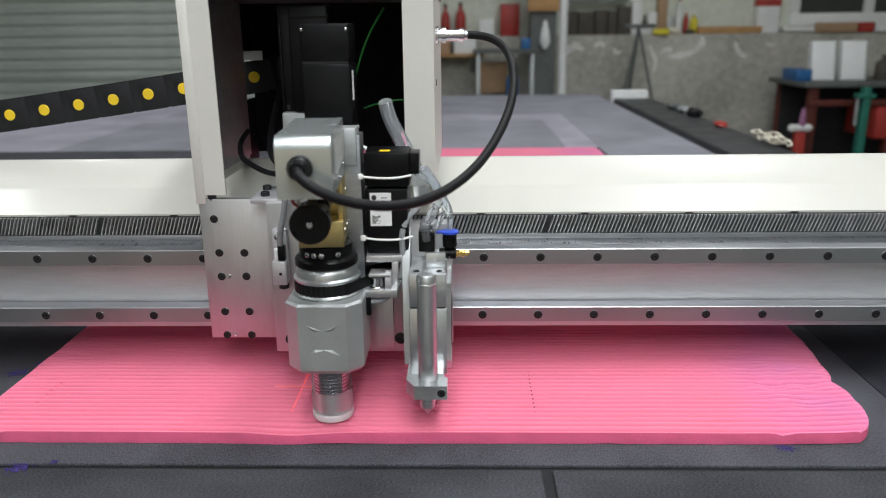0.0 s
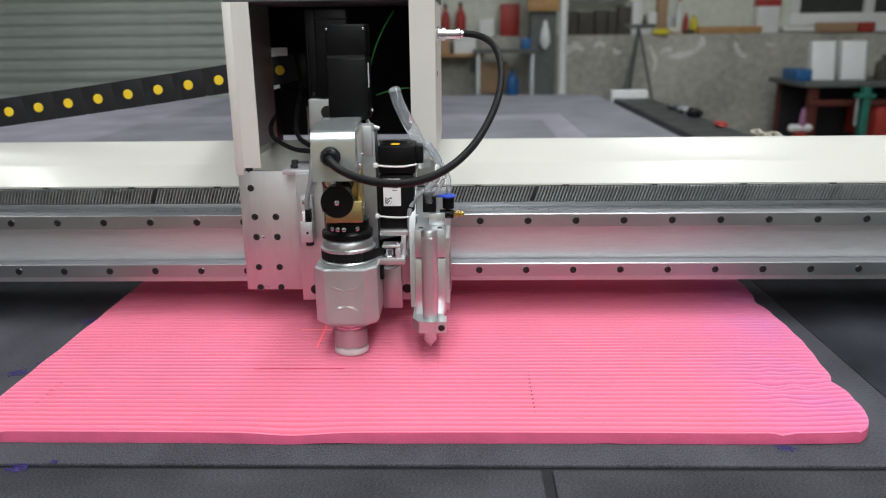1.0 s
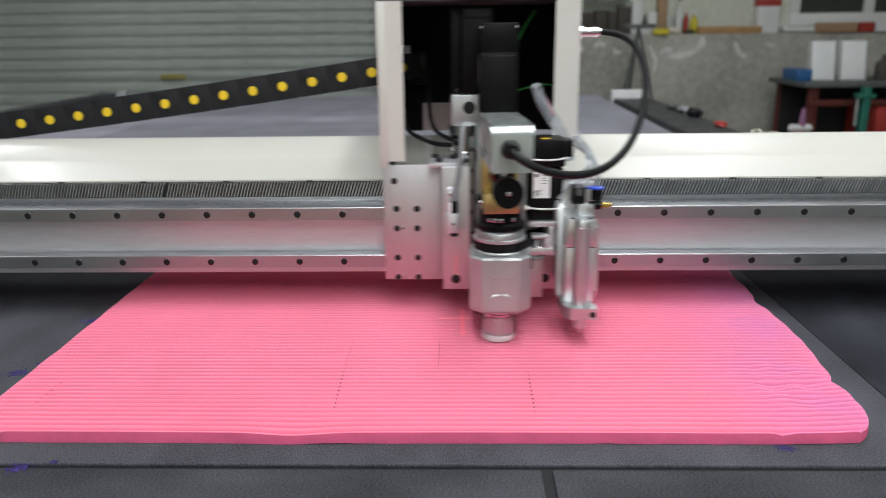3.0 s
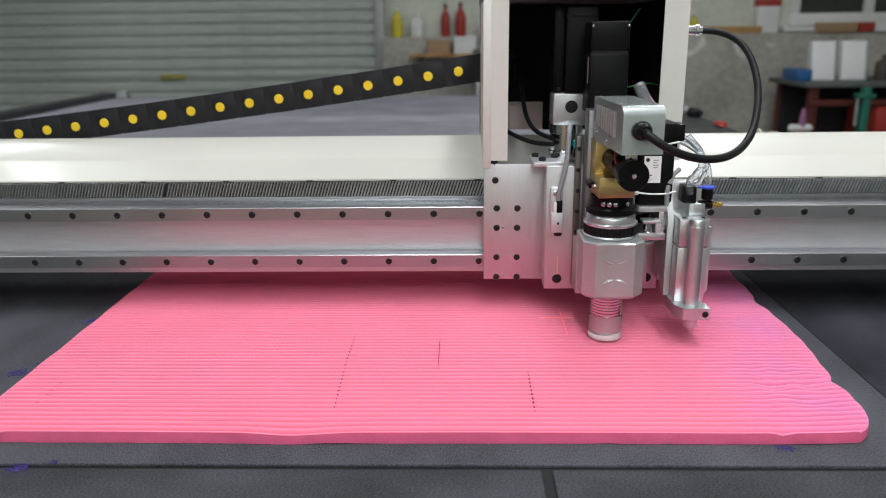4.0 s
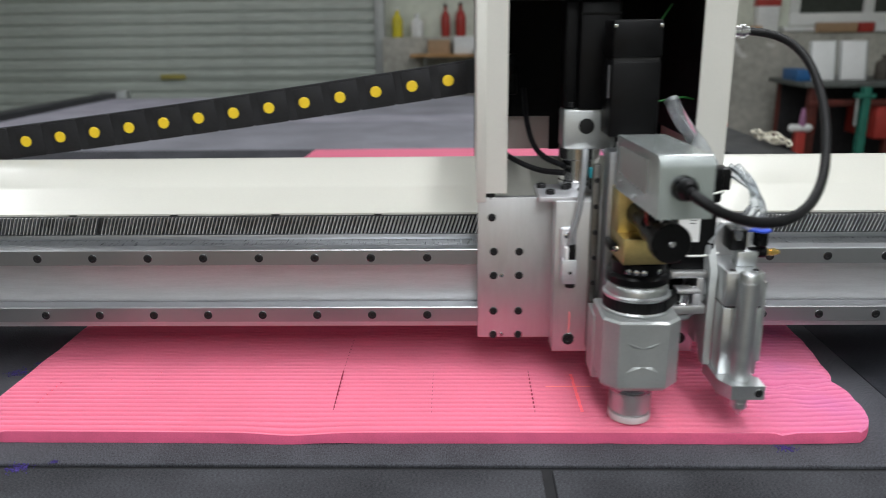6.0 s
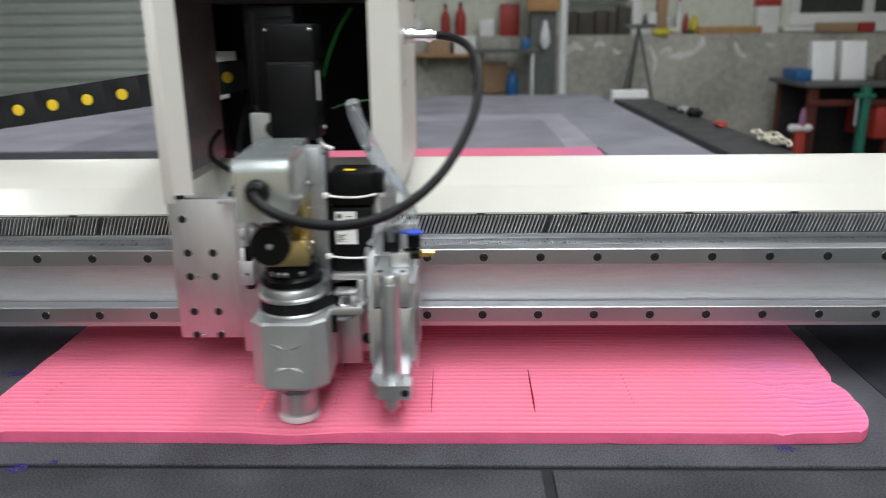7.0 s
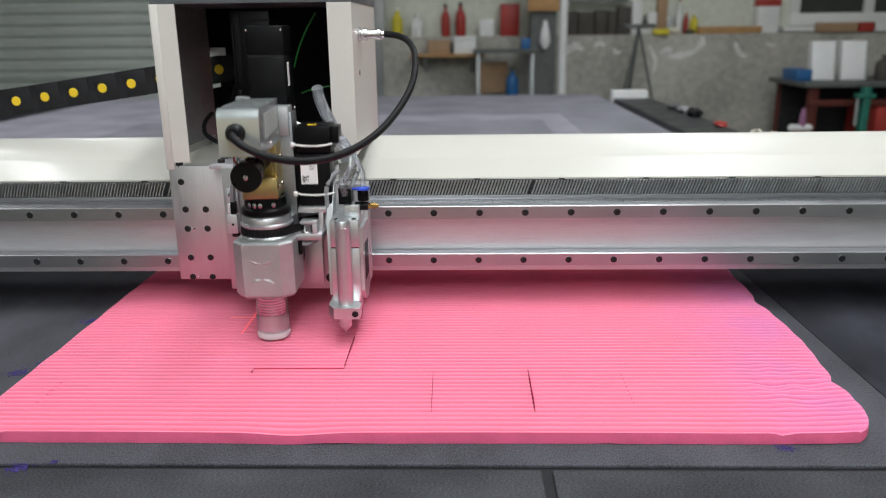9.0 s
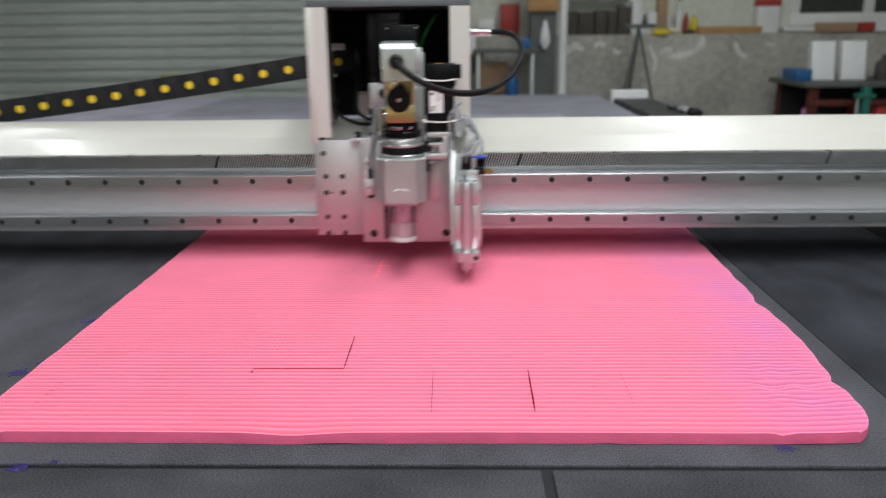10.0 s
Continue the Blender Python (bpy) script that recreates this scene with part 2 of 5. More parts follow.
def prism(bm, outline, axis, a, b):
    """An outline of (u, v) pairs drawn out from a to b along an axis: x takes (y, z), y takes (x, z), z takes (x, y)."""
    def at(u, v, w):
        return {"x": (w, u, v), "y": (u, w, v), "z": (u, v, w)}[axis]
    lo = [bm.verts.new(at(u, v, a)) for u, v in outline]
    hi = [bm.verts.new(at(u, v, b)) for u, v in outline]
    n = len(outline)
    for i in range(n):
        j = (i + 1) % n
        bm.faces.new((lo[i], lo[j], hi[j], hi[i]))
    bm.faces.new(lo[::-1])
    bm.faces.new(hi)
    return bm


def finish(bm, name, mats, angle=35):
    bmesh.ops.recalc_face_normals(bm, faces=bm.faces[:])
    me = bpy.data.meshes.new(name)
    bm.to_mesh(me)
    bm.free()
    for m in (mats if isinstance(mats, (list, tuple)) else [mats]):
        me.materials.append(m)
    me.shade_smooth()
    me.set_sharp_from_angle(angle=radians(angle))
    return me


def part(name, bm, mat, parent, label="", m=None, angle=35):
    ob = new(name, bm if isinstance(bm, bpy.types.Mesh) else finish(bm, name, mat, angle))
    ob.parent = parent
    if m is not None:
        ob.matrix_basis = m
    return tagged(ob, label)


def thing(name, label, category, m=None, group="", kind="", bm=None, mat=None):
    ob = new(name, finish(bm, name, mat) if bm is not None else None)
    if m is not None:
        ob.matrix_basis = m
    return tagged(ob, label, category, group, kind)


def box(*a, r=0.0, seg=2):
    return bar(bmesh.new(), *a, r=r, seg=seg)


# ---- the hall ----
FLOOR_Z = -0.85


def hall():
    thing("floor", "worn grey concrete workshop floor", "floor", kind="structure", bm=box(-6, 5, -4.2, 6.6, FLOOR_Z - 0.2, FLOOR_Z), mat=FLOOR)
    thing("ceiling", "grey sheet ceiling of the workshop", "ceiling", kind="structure", bm=box(-6, 5, -4.2, 6.6, 2.6, 2.75), mat=CEILING)
    thing("wall_west", "pale painted side wall of the workshop", "wall", kind="structure", bm=box(-6.2, -6, -4.2, 6.6, FLOOR_Z, 2.6), mat=RENDER_WALL)
    thing("wall_east", "pale painted side wall of the workshop", "wall", kind="structure", bm=box(5, 5.2, -4.2, 6.6, FLOOR_Z, 2.6), mat=RENDER_WALL)
    bm = bmesh.new()
    bar(bm, -6, -2.6, -4.2, -4, FLOOR_Z, 2.6)
    bar(bm, 1.0, 5, -4.2, -4, FLOOR_Z, 2.6)
    bar(bm, -2.6, 1.0, -4.2, -4, 2.2, 2.6)
    thing("wall_south", "pale painted wall with an open gate", "wall", kind="structure", bm=bm, mat=RENDER_WALL)
    # north wall: shutter opening, concrete half wall, painted wall above it
    bm = bmesh.new()
    bar(bm, -6, -4.4, 6.0, 6.2, FLOOR_Z, 2.6)
    bar(bm, -4.4, -0.6, 6.0, 6.2, 2.2, 2.6)
    bar(bm, -0.6, 2.47, 6.06, 6.2, 0.31, 2.6)
    bar(bm, 2.47, 5, 6.06, 6.2, 1.6, 2.6)
    bar(bm, 2.47, 5, 6.06, 6.2, 0.31, 0.36)
    bar(bm, 4.2, 5, 6.06, 6.2, 0.36, 1.6)
    thing("wall_north", "pale green painted upper wall over a concrete ledge", "wall", kind="structure", bm=bm, mat=RENDER_WALL)
    thing("wall_north_base", "stained bare concrete half wall with a ledge", "wall", kind="structure",
          bm=box(-0.6, 5, 5.9, 6.2, FLOOR_Z, 0.31, r=0.012), mat=CONCRETE)
    # smears of pale plaster on the half wall: each runs along a bent line and thins out
    rnd = random.Random(5)
    bm = bmesh.new()
    for line, thick in ((((0.76, 0.17), (0.84, 0.23), (0.91, 0.20)), 0.050), (((0.99, 0.22), (1.02, 0.25), (1.07, 0.23)), 0.035), (((1.13, 0.21), (1.16, 0.18), (1.19, 0.19)), 0.030),
                        (((1.40, 0.23), (1.43, 0.17), (1.45, 0.11), (1.44, 0.02)), 0.030), (((1.48, 0.17), (1.53, 0.20), (1.57, 0.19)), 0.035),
                        (((1.52, 0.15), (1.62, 0.155), (1.72, 0.18), (1.79, 0.25), (1.78, 0.29)), 0.045), (((2.03, 0.25), (2.05, 0.20), (2.08, 0.16), (2.13, 0.14)), 0.032), (((2.26, 0.24), (2.30, 0.22), (2.33, 0.23)), 0.020)):
        path = smooth_path([(x, 0, z) for x, z in line], 16)
        up, low = [], []
        for i, q in enumerate(path):
            w = thick * 1.5 * (0.25 + 0.75 * math.sin(math.pi * i / 16) ** 0.6) * rnd.uniform(0.45, 1.0) * 0.5
            d = (path[min(i + 1, 16)] - path[max(i - 1, 0)]).normalized()
            up.append((q.x - d.z * w, q.z + d.x * w))
            low.append((q.x + d.z * w, q.z - d.x * w))
        for i in range(16):
            prism(bm, [up[i], up[i + 1], low[i + 1], low[i]], "y", 5.895, 5.9005)
    tagged(new("trim", finish(bm, "trim", PLASTER)), "pale plaster smears on bare concrete wall", "plaster", kind="structure")


def shutter():
    ob = thing("roller_shutter", "closed grey-green metal roller shutter with ribbed slats", "shutter", pose(0, 6.02, 0))
    # one slat profile, drawn out along x
    h = 0.085
    bm = bmesh.new()
    prism(bm, [(0.0, 0.0), (-0.016, 0.010), (-0.020, 0.035), (-0.016, 0.062), (-0.004, 0.072), (-0.004, h), (0.01, h), (0.01, 0.0)], "x", -4.4, -0.66)
    slat = finish(bm, "slat", SHUTTER)
    for i in range(36):
        part("slat", slat, None, ob, m=pose(0, 0, FLOOR_Z + i * h))
    part("guide_rail", box(-0.665, -0.585, -0.06, 0.05, FLOOR_Z, 2.2, r=0.006), GALV, ob, "galvanised steel guide rail")
    part("bottom_bar", box(-4.4, -0.67, -0.03, -0.018, 0.032, 0.046, r=0.003), SHUTTER, ob, "painted cross bar")
    part("latch", box(-2.35, -2.15, -0.040, -0.021, 0.015, 0.052, r=0.008), OLIVE, ob, "dull yellow latch plate")


def window():
    ob = thing("window_1", "white framed workshop window with dark panes", "window", pose(0, 6.06, 0), kind="structure")
    bm = bmesh.new()
    bar(bm, 2.47, 4.2, -0.03, 0.06, 0.36, 0.45, r=0.006)
    bar(bm, 2.47, 4.2, -0.03, 0.06, 1.52, 1.6, r=0.006)
    for x in (2.47, 3.02, 3.6, 4.13):
        bar(bm, x, x + 0.07, -0.025, 0.055, 0.45, 1.52, r=0.006)
    part("window_frame", bm, WINDOW_WHITE, ob, "white painted frame")
    for x in (2.54, 3.09, 3.67):
        part("pane", box(x, x + 0.48 if x < 3 else x + 0.47, 0.01, 0.018, 0.45, 1.52), DARKGLASS, ob, "dark glass pane")
    part("window_sill", box(2.4, 4.25, -0.12, 0.03, 0.318, 0.352, r=0.006), WINDOW_WHITE, ob, "white sill")


def lights():
    bm = box(-0.15, 0.15, -1.2, 1.2, 0.0, 0.18, r=0.01)
    one = thing("ceiling_light", "long white ceiling strip light, switched on", "lamp", pose(*STRIPS[0][:2], 2.42), group="ceiling lights", bm=bm, mat=OFFWHITE)
    part("diffuser", box(-0.125, 0.125, -1.16, 1.16, -0.012, 0.002, r=0.004), LAMP, one, "glowing diffuser")
    for sx, sy, _ in STRIPS[1:]:
        copy_thing(one, pose(sx, sy, 2.42))


# ---- goods along the far wall (each one stands on the ledge, a shelf or the floor) ----
def bottle(name, x, y, z, r, h, mat, label, category, cap=None):
    bm = bmesh.new()
    lathe(bm, ((r * 0.9, 0), (r, 0.01), (r, h * 0.62), (r * 0.75, h * 0.75), (r * 0.35, h * 0.84), (r * 0.35, h)), (0, 0, 0), seg=20)
    ob = thing(name, label, category, pose(x, y, z), bm=bm, mat=mat)
    if cap:
        part("cap", rod(bmesh.new(), (0, 0, h - 0.004), r * 0.42, h * 0.09), cap, ob, "screw cap")
    return ob


def carton(name, x0, x1, y0, y1, z0, z1, mat, label, category, lid=None):
    ob = thing(name, label, category, pose((x0 + x1) / 2, (y0 + y1) / 2, z0),
               bm=box(-(x1 - x0) / 2, (x1 - x0) / 2, -(y1 - y0) / 2, (y1 - y0) / 2, 0, z1 - z0, r=min(0.006, (z1 - z0) * 0.1)), mat=mat)
    if lid:
        part("lid", box(-(x1 - x0) / 2 - 0.004, (x1 - x0) / 2 + 0.004, -(y1 - y0) / 2 - 0.004, (y1 - y0) / 2 + 0.004, (z1 - z0) * 0.8, z1 - z0 + 0.004, r=0.003), lid, ob)
    return ob


def crumple(name, x, y, z, rx, ry, h, mat, label, category, seed):
    """A soft crumpled lump that sits flat on its support."""
    bm = bmesh.new()
    bmesh.ops.create_icosphere(bm, subdivisions=3, radius=1.0)
    for v in bm.verts:
        p = v.co.copy()
        k = 1 + 0.38 * noise.noise(p * 1.9 + Vector((seed * 7, 0, 0))) + 0.22 * noise.noise(p * 4.3 + Vector((0, seed * 5, 0)))
        v.co = (p.x * rx * k, p.y * ry * k, max(0, 0.45 + 0.55 * p.z * k) * h)
    return thing(name, label, category, pose(x, y, z), bm=bm, mat=mat)


def far_goods():
    L = 0.31
    # wall shelf with boxes
    sh = thing("wall_shelf", "narrow plywood shelf on the concrete wall", "shelf", pose(-0.08, 5.9, 0.17))
    part("board", box(-0.30, 0.24, -0.22, 0.0, 0, 0.02, r=0.002), WOOD, sh)
    for x in (-0.2, 0.14):
        part("bracket", prism(bmesh.new(), [(0, -0.12), (0, 0), (-0.18, 0)], "x", x, x + 0.02), GALV, sh, "steel bracket")
    carton("cardboard_box", -0.25, -0.09, 5.72, 5.88, 0.19, 0.29, CARD, "small brown cardboard box on the shelf", "box")
    carton("white_box", -0.06, 0.10, 5.72, 5.88, 0.19, 0.31, OFFWHITE, "small white carton on the shelf", "box", OFFWHITE)
    bottle("spray_bottle", -0.49, 5.98, L, 0.04, 0.2, YELLOW_BOX, "yellow plastic bottle on the concrete ledge", "bottle", OFFWHITE)
    bottle("white_bottle", -0.34, 5.98, L, 0.05, 0.16, OFFWHITE, "white plastic bottle on the concrete ledge", "bottle", OFFWHITE)
    bottle("red_bottle", -0.125, 5.98, L, 0.034, 0.22, RED, "red plastic bottle on the concrete ledge", "bottle", DARKBOX)
    bottle("red_bottle", -0.01, 5.98, L, 0.038, 0.23, RED, "red plastic bottle on the concrete ledge", "bottle", DARKBOX)
    carton("red_case", 0.29, 0.43, 5.94, 6.05, L, 0.54, RED, "red metal case on the concrete ledge", "box")
    carton("white_carton", 0.13, 0.24, 5.94, 6.05, L, 0.43, OFFWHITE, "small white carton on the concrete ledge", "box")
    # little stand in front of the wall
    st = thing("tool_stand", "low metal tool stand with a brown back panel", "stand", pose(0.3, 5.6, FLOOR_Z))
    for x in (-0.2, 0.18):
        for y in (-0.12, 0.12):
            part("leg", box(x, x + 0.025, y, y + 0.025, 0, 1.06, r=0.002), GALV, st)
    part("shelf", box(-0.21, 0.215, -0.13, 0.155, 0.72, 0.74, r=0.002), DARKSTEEL, st)
    part("top", box(-0.22, 0.225, -0.14, 0.16, 1.05, 1.075, r=0.003), DARKSTEEL, st)
    part("back_panel", box(-0.18, 0.03, 0.10, 0.115, 0.76, 0.98, r=0.002), CARD, st, "brown board")
    b = bottle("blue_can", 0.36, 5.6, FLOOR_Z + 0.74, 0.045, 0.19, BLUE_BOX, "blue can with black cap on the stand", "can", DARKBOX)
    carton("tool_case", 0.42, 0.48, 5.55, 5.68, FLOOR_Z + 1.075, FLOOR_Z + 1.15, BLUE_BOX, "small blue case on the stand", "box")
    # steel column and pole
    co = thing("steel_column", "dark grey steel building column", "column", pose(0.58, 5.72, FLOOR_Z))
    bm = bmesh.new()
    bar(bm, -0.09, 0.09, -0.07, -0.055, 0, 3.45)
    bar(bm, -0.09, 0.09, 0.055, 0.07, 0, 3.45)
    bar(bm, -0.008, 0.008, -0.055, 0.055, 0, 3.45)
    part("profile", bm, DARKSTEEL, co)
    part("base_plate", box(-0.13, 0.13, -0.12, 0.12, 0, 0.015, r=0.002), DARKSTEEL, co)
    part("timber_pad", box(-0.115, 0.125, -0.11, -0.072, 1.33, 1.43, r=0.004), WOOD, co, "yellowish timber pad")
    part("white_rag", lathe(bmesh.new(), ((0.015, 0), (0.04, 0.05), (0.03, 0.13), (0.012, 0.2)), (0.01, -0.09, 1.07), seg=12), OFFWHITE, co, "white rag")
    po = thing("white_pole", "slim off-white vertical steel pole", "pole", pose(0.715, 5.6, FLOOR_Z))
    part("tube", rod(bmesh.new(), (0, 0, 0), 0.03, 3.45), OFFWHITE, po)
    part("foot", rod(bmesh.new(), (0, 0, 0), 0.07, 0.012), OFFWHITE, po)
    # dark goods and clutter on the ledge
    rnd = random.Random(11)
    x = 0.78
    while x < 1.2:
        w = rnd.uniform(0.06, 0.13)
        carton("dark_box", x, x + w - 0.008, 5.95, 6.05, L, L + rnd.uniform(0.12, 0.22), DARKBOX, "dark box among goods on the concrete ledge", "box")
        x += w
    lid = thing("dark_board", "dark board lying across the boxes", "board", pose(1.0, 5.98, 0.545), bm=box(-0.24, 0.24, -0.05, 0.05, 0, 0.02, r=0.003), mat=DARKSTEEL)
    for i, (x, w, h, m) in enumerate(((1.215, 0.05, 0.20, GALV), (1.345, 0.045, 0.13, DARKBOX), (1.60, 0.05, 0.24, OFFWHITE), (1.655, 0.045, 0.16, RED))):
        bottle("jar", x + w / 2, 5.98, L, w / 2 - 0.004, h, m, "assorted jar on the cluttered concrete ledge", "jar", (OFFWHITE, DARKBOX, RED, OFFWHITE)[i])
    for x0, x1, y0, y1, z1, m, lab in ((1.27, 1.345, 5.96, 6.05, 0.55, OFFWHITE, "tall white carton on the cluttered concrete ledge"), (1.395, 1.46, 5.97, 6.05, 0.47, OFFWHITE, "white carton on the cluttered concrete ledge"),
                                       (1.465, 1.535, 5.97, 6.05, 0.58, CARD, "tall brown carton on the cluttered concrete ledge"), (1.54, 1.595, 5.97, 6.04, 0.43, GALV, "small grey tin on the cluttered concrete ledge")):
        carton("ledge_box", x0, x1, y0, y1, L, z1, m, lab, "box")
    crumple("plastic_bag", 1.355, 5.945, L, 0.055, 0.035, 0.075, OFFWHITE, "crumpled white plastic bag on the concrete ledge", "bag", 2)
    crumple("plastic_bag", 1.575, 5.925, L, 0.050, 0.035, 0.050, CREAMCORD, "crumpled cream bag on the concrete ledge", "bag", 3)
    crumple("dark_cloth", 1.70, 5.94, L, 0.040, 0.030, 0.030, DARKBOX, "crumpled dark cloth on the concrete ledge", "cloth", 4)
    carton("yellow_box", 1.42, 1.53, 5.86, 5.93, L, 0.35, YELLOW_BOX, "flat yellow box on the concrete ledge", "box")
    carton("timber_offcut", 1.76, 2.23, 5.92, 6.02, L, 0.36, WOOD, "timber offcut lying on the concrete ledge", "board")
    bottle("yellow_jar", 1.74, 5.99, L, 0.03, 0.14, YELLOW_BOX, "yellow jar on the concrete ledge", "jar", OFFWHITE)
    carton("red_carton", 2.20, 2.36, 5.96, 6.05, 0.36, 0.60, OFFWHITE, "white and red carton on the timber offcut", "box", RED)
    bpy.data.objects["red_carton"].matrix_basis = pose(2.28, 6.0, L)
    x = 2.62
    for w, m in ((0.3, CARD), (0.12, RED), (0.16, OFFWHITE), (0.1, DARKBOX)):
        carton("ledge_carton", x, x + w - 0.01, 5.88, 5.94, L, L + 0.07, m, "small carton on the window ledge", "box")
        x += w
    # tripod against the wall
    tr = thing("tripod", "dark steel tripod standing before the concrete wall", "tripod", pose(1.235, 5.55, FLOOR_Z))
    for a in (100, 215, 325):
        hose_pts = [(0, 0, 1.21), (0.16 * math.cos(radians(a)), 0.16 * math.sin(radians(a)), 0.6), (0.3 * math.cos(radians(a)), 0.3 * math.sin(radians(a)), 0.01)]
        part("leg", hose(bmesh.new(), hose_pts, 0.010, 6, 8), DARKSTEEL, tr)
    part("head", box(-0.11, 0.11, -0.04, 0.04, 1.205, 1.235, r=0.008), DARKSTEEL, tr)


def workbench():
    ob = thing("workbench", "rusty red steel workbench by the concrete wall", "workbench", pose(2.70, 5.3, FLOOR_Z))
    part("top", box(-0.51, 0.75, -0.3, 0.3, 0.83, 0.86, r=0.004), DARKSTEEL, ob, "dark worn top")
    for x in (-0.46, 0.06, 0.66):
        for y in (-0.27, 0.22):
            part("leg", box(x, x + 0.06, y, y + 0.05, 0, 0.83, r=0.003), RUST, ob)
    part("rail", box(-0.46, 0.72, -0.285, -0.272, 0.71, 0.75, r=0.003), RUST, ob)
    # shade below the bench top, put in as a near-black sheet
    part("back_panel", box(-0.45, 0.70, 0.19, 0.215, 0.28, 0.82, r=0.003), UNDERLAY, ob, "black sheet standing for the shade under the bench")
    part("lower_shelf", box(-0.49, 0.73, -0.26, 0.26, 0.25, 0.27, r=0.003), RUST, ob)
    part("drawer", box(-0.03, 0.12, -0.30, 0.1, 0.50, 0.70, r=0.006), RED, ob, "orange-red drawer")
    part("drawer", box(0.24, 0.6, -0.30, 0.1, 0.50, 0.70, r=0.006), RED, ob, "orange-red drawer")
    for x0, x1, tilt in ((2.31, 2.485, -3), (2.505, 2.69, 2)):
        pn = thing("leaning_board", "white framed panel leaning on the workbench", "panel", pose((x0 + x1) / 2, 5.24, FLOOR_Z + 0.86, -9, 0, 0), group="white panels")
        w = (x1 - x0) / 2
        part("sheet", box(-w, w, -0.008, 0.008, 0, 0.255, r=0.003), PANEL_WHITE, pn)
        for x in (-w, w - 0.012):
            part("edge_strip", box(x, x + 0.012, -0.014, -0.0085, 0, 0.255, r=0.002), GALV, pn)
    carton("blue_tray", 2.20, 2.295, 5.15, 5.4, FLOOR_Z + 0.86, FLOOR_Z + 0.935, BLUE_BOX, "blue plastic tray on the workbench", "tray")
    bottle("black_can", 2.80, 5.25, FLOOR_Z + 0.86, 0.05, 0.16, DARKBOX, "black can on the workbench", "can")
    cl = thing("green_clamp", "green painted steel clamp stand before the workbench", "clamp", pose(2.53, 4.9, FLOOR_Z))
    part("post", box(-0.022, 0.022, -0.03, 0.03, 0, 0.84, r=0.004), GREEN, cl)
    part("jaw", box(-0.06, 0.05, -0.035, 0.035, 0.77, 0.80, r=0.006), GREEN, cl)
    part("screw", rod(bmesh.new(), (-0.045, 0, 0.60), 0.010, 0.18), GALV, cl)
    part("foot", box(-0.12, 0.12, -0.1, 0.1, 0, 0.02, r=0.003), GREEN, cl)
    ho = thing("drill_stand", "mauve and white hand tool on a red stand", "tool", pose(2.19, 5.0, FLOOR_Z))
    part("stand", box(-0.03, 0.03, -0.03, 0.03, 0, 0.55, r=0.004), RED, ho)
    part("body", lathe(bmesh.new(), ((0.012, 0), (0.022, 0.04), (0.018, 0.10), (0.010, 0.15)), (0.01, 0, 0.55), seg=16), MAUVE, ho)
    part("handle", lathe(bmesh.new(), ((0.014, -0.075), (0.026, -0.055), (0.022, -0.02), (0.022, 0.03), (0.026, 0.055), (0.014, 0.075)), (0, 0, 0.575), "x", 14), OFFWHITE, ho)


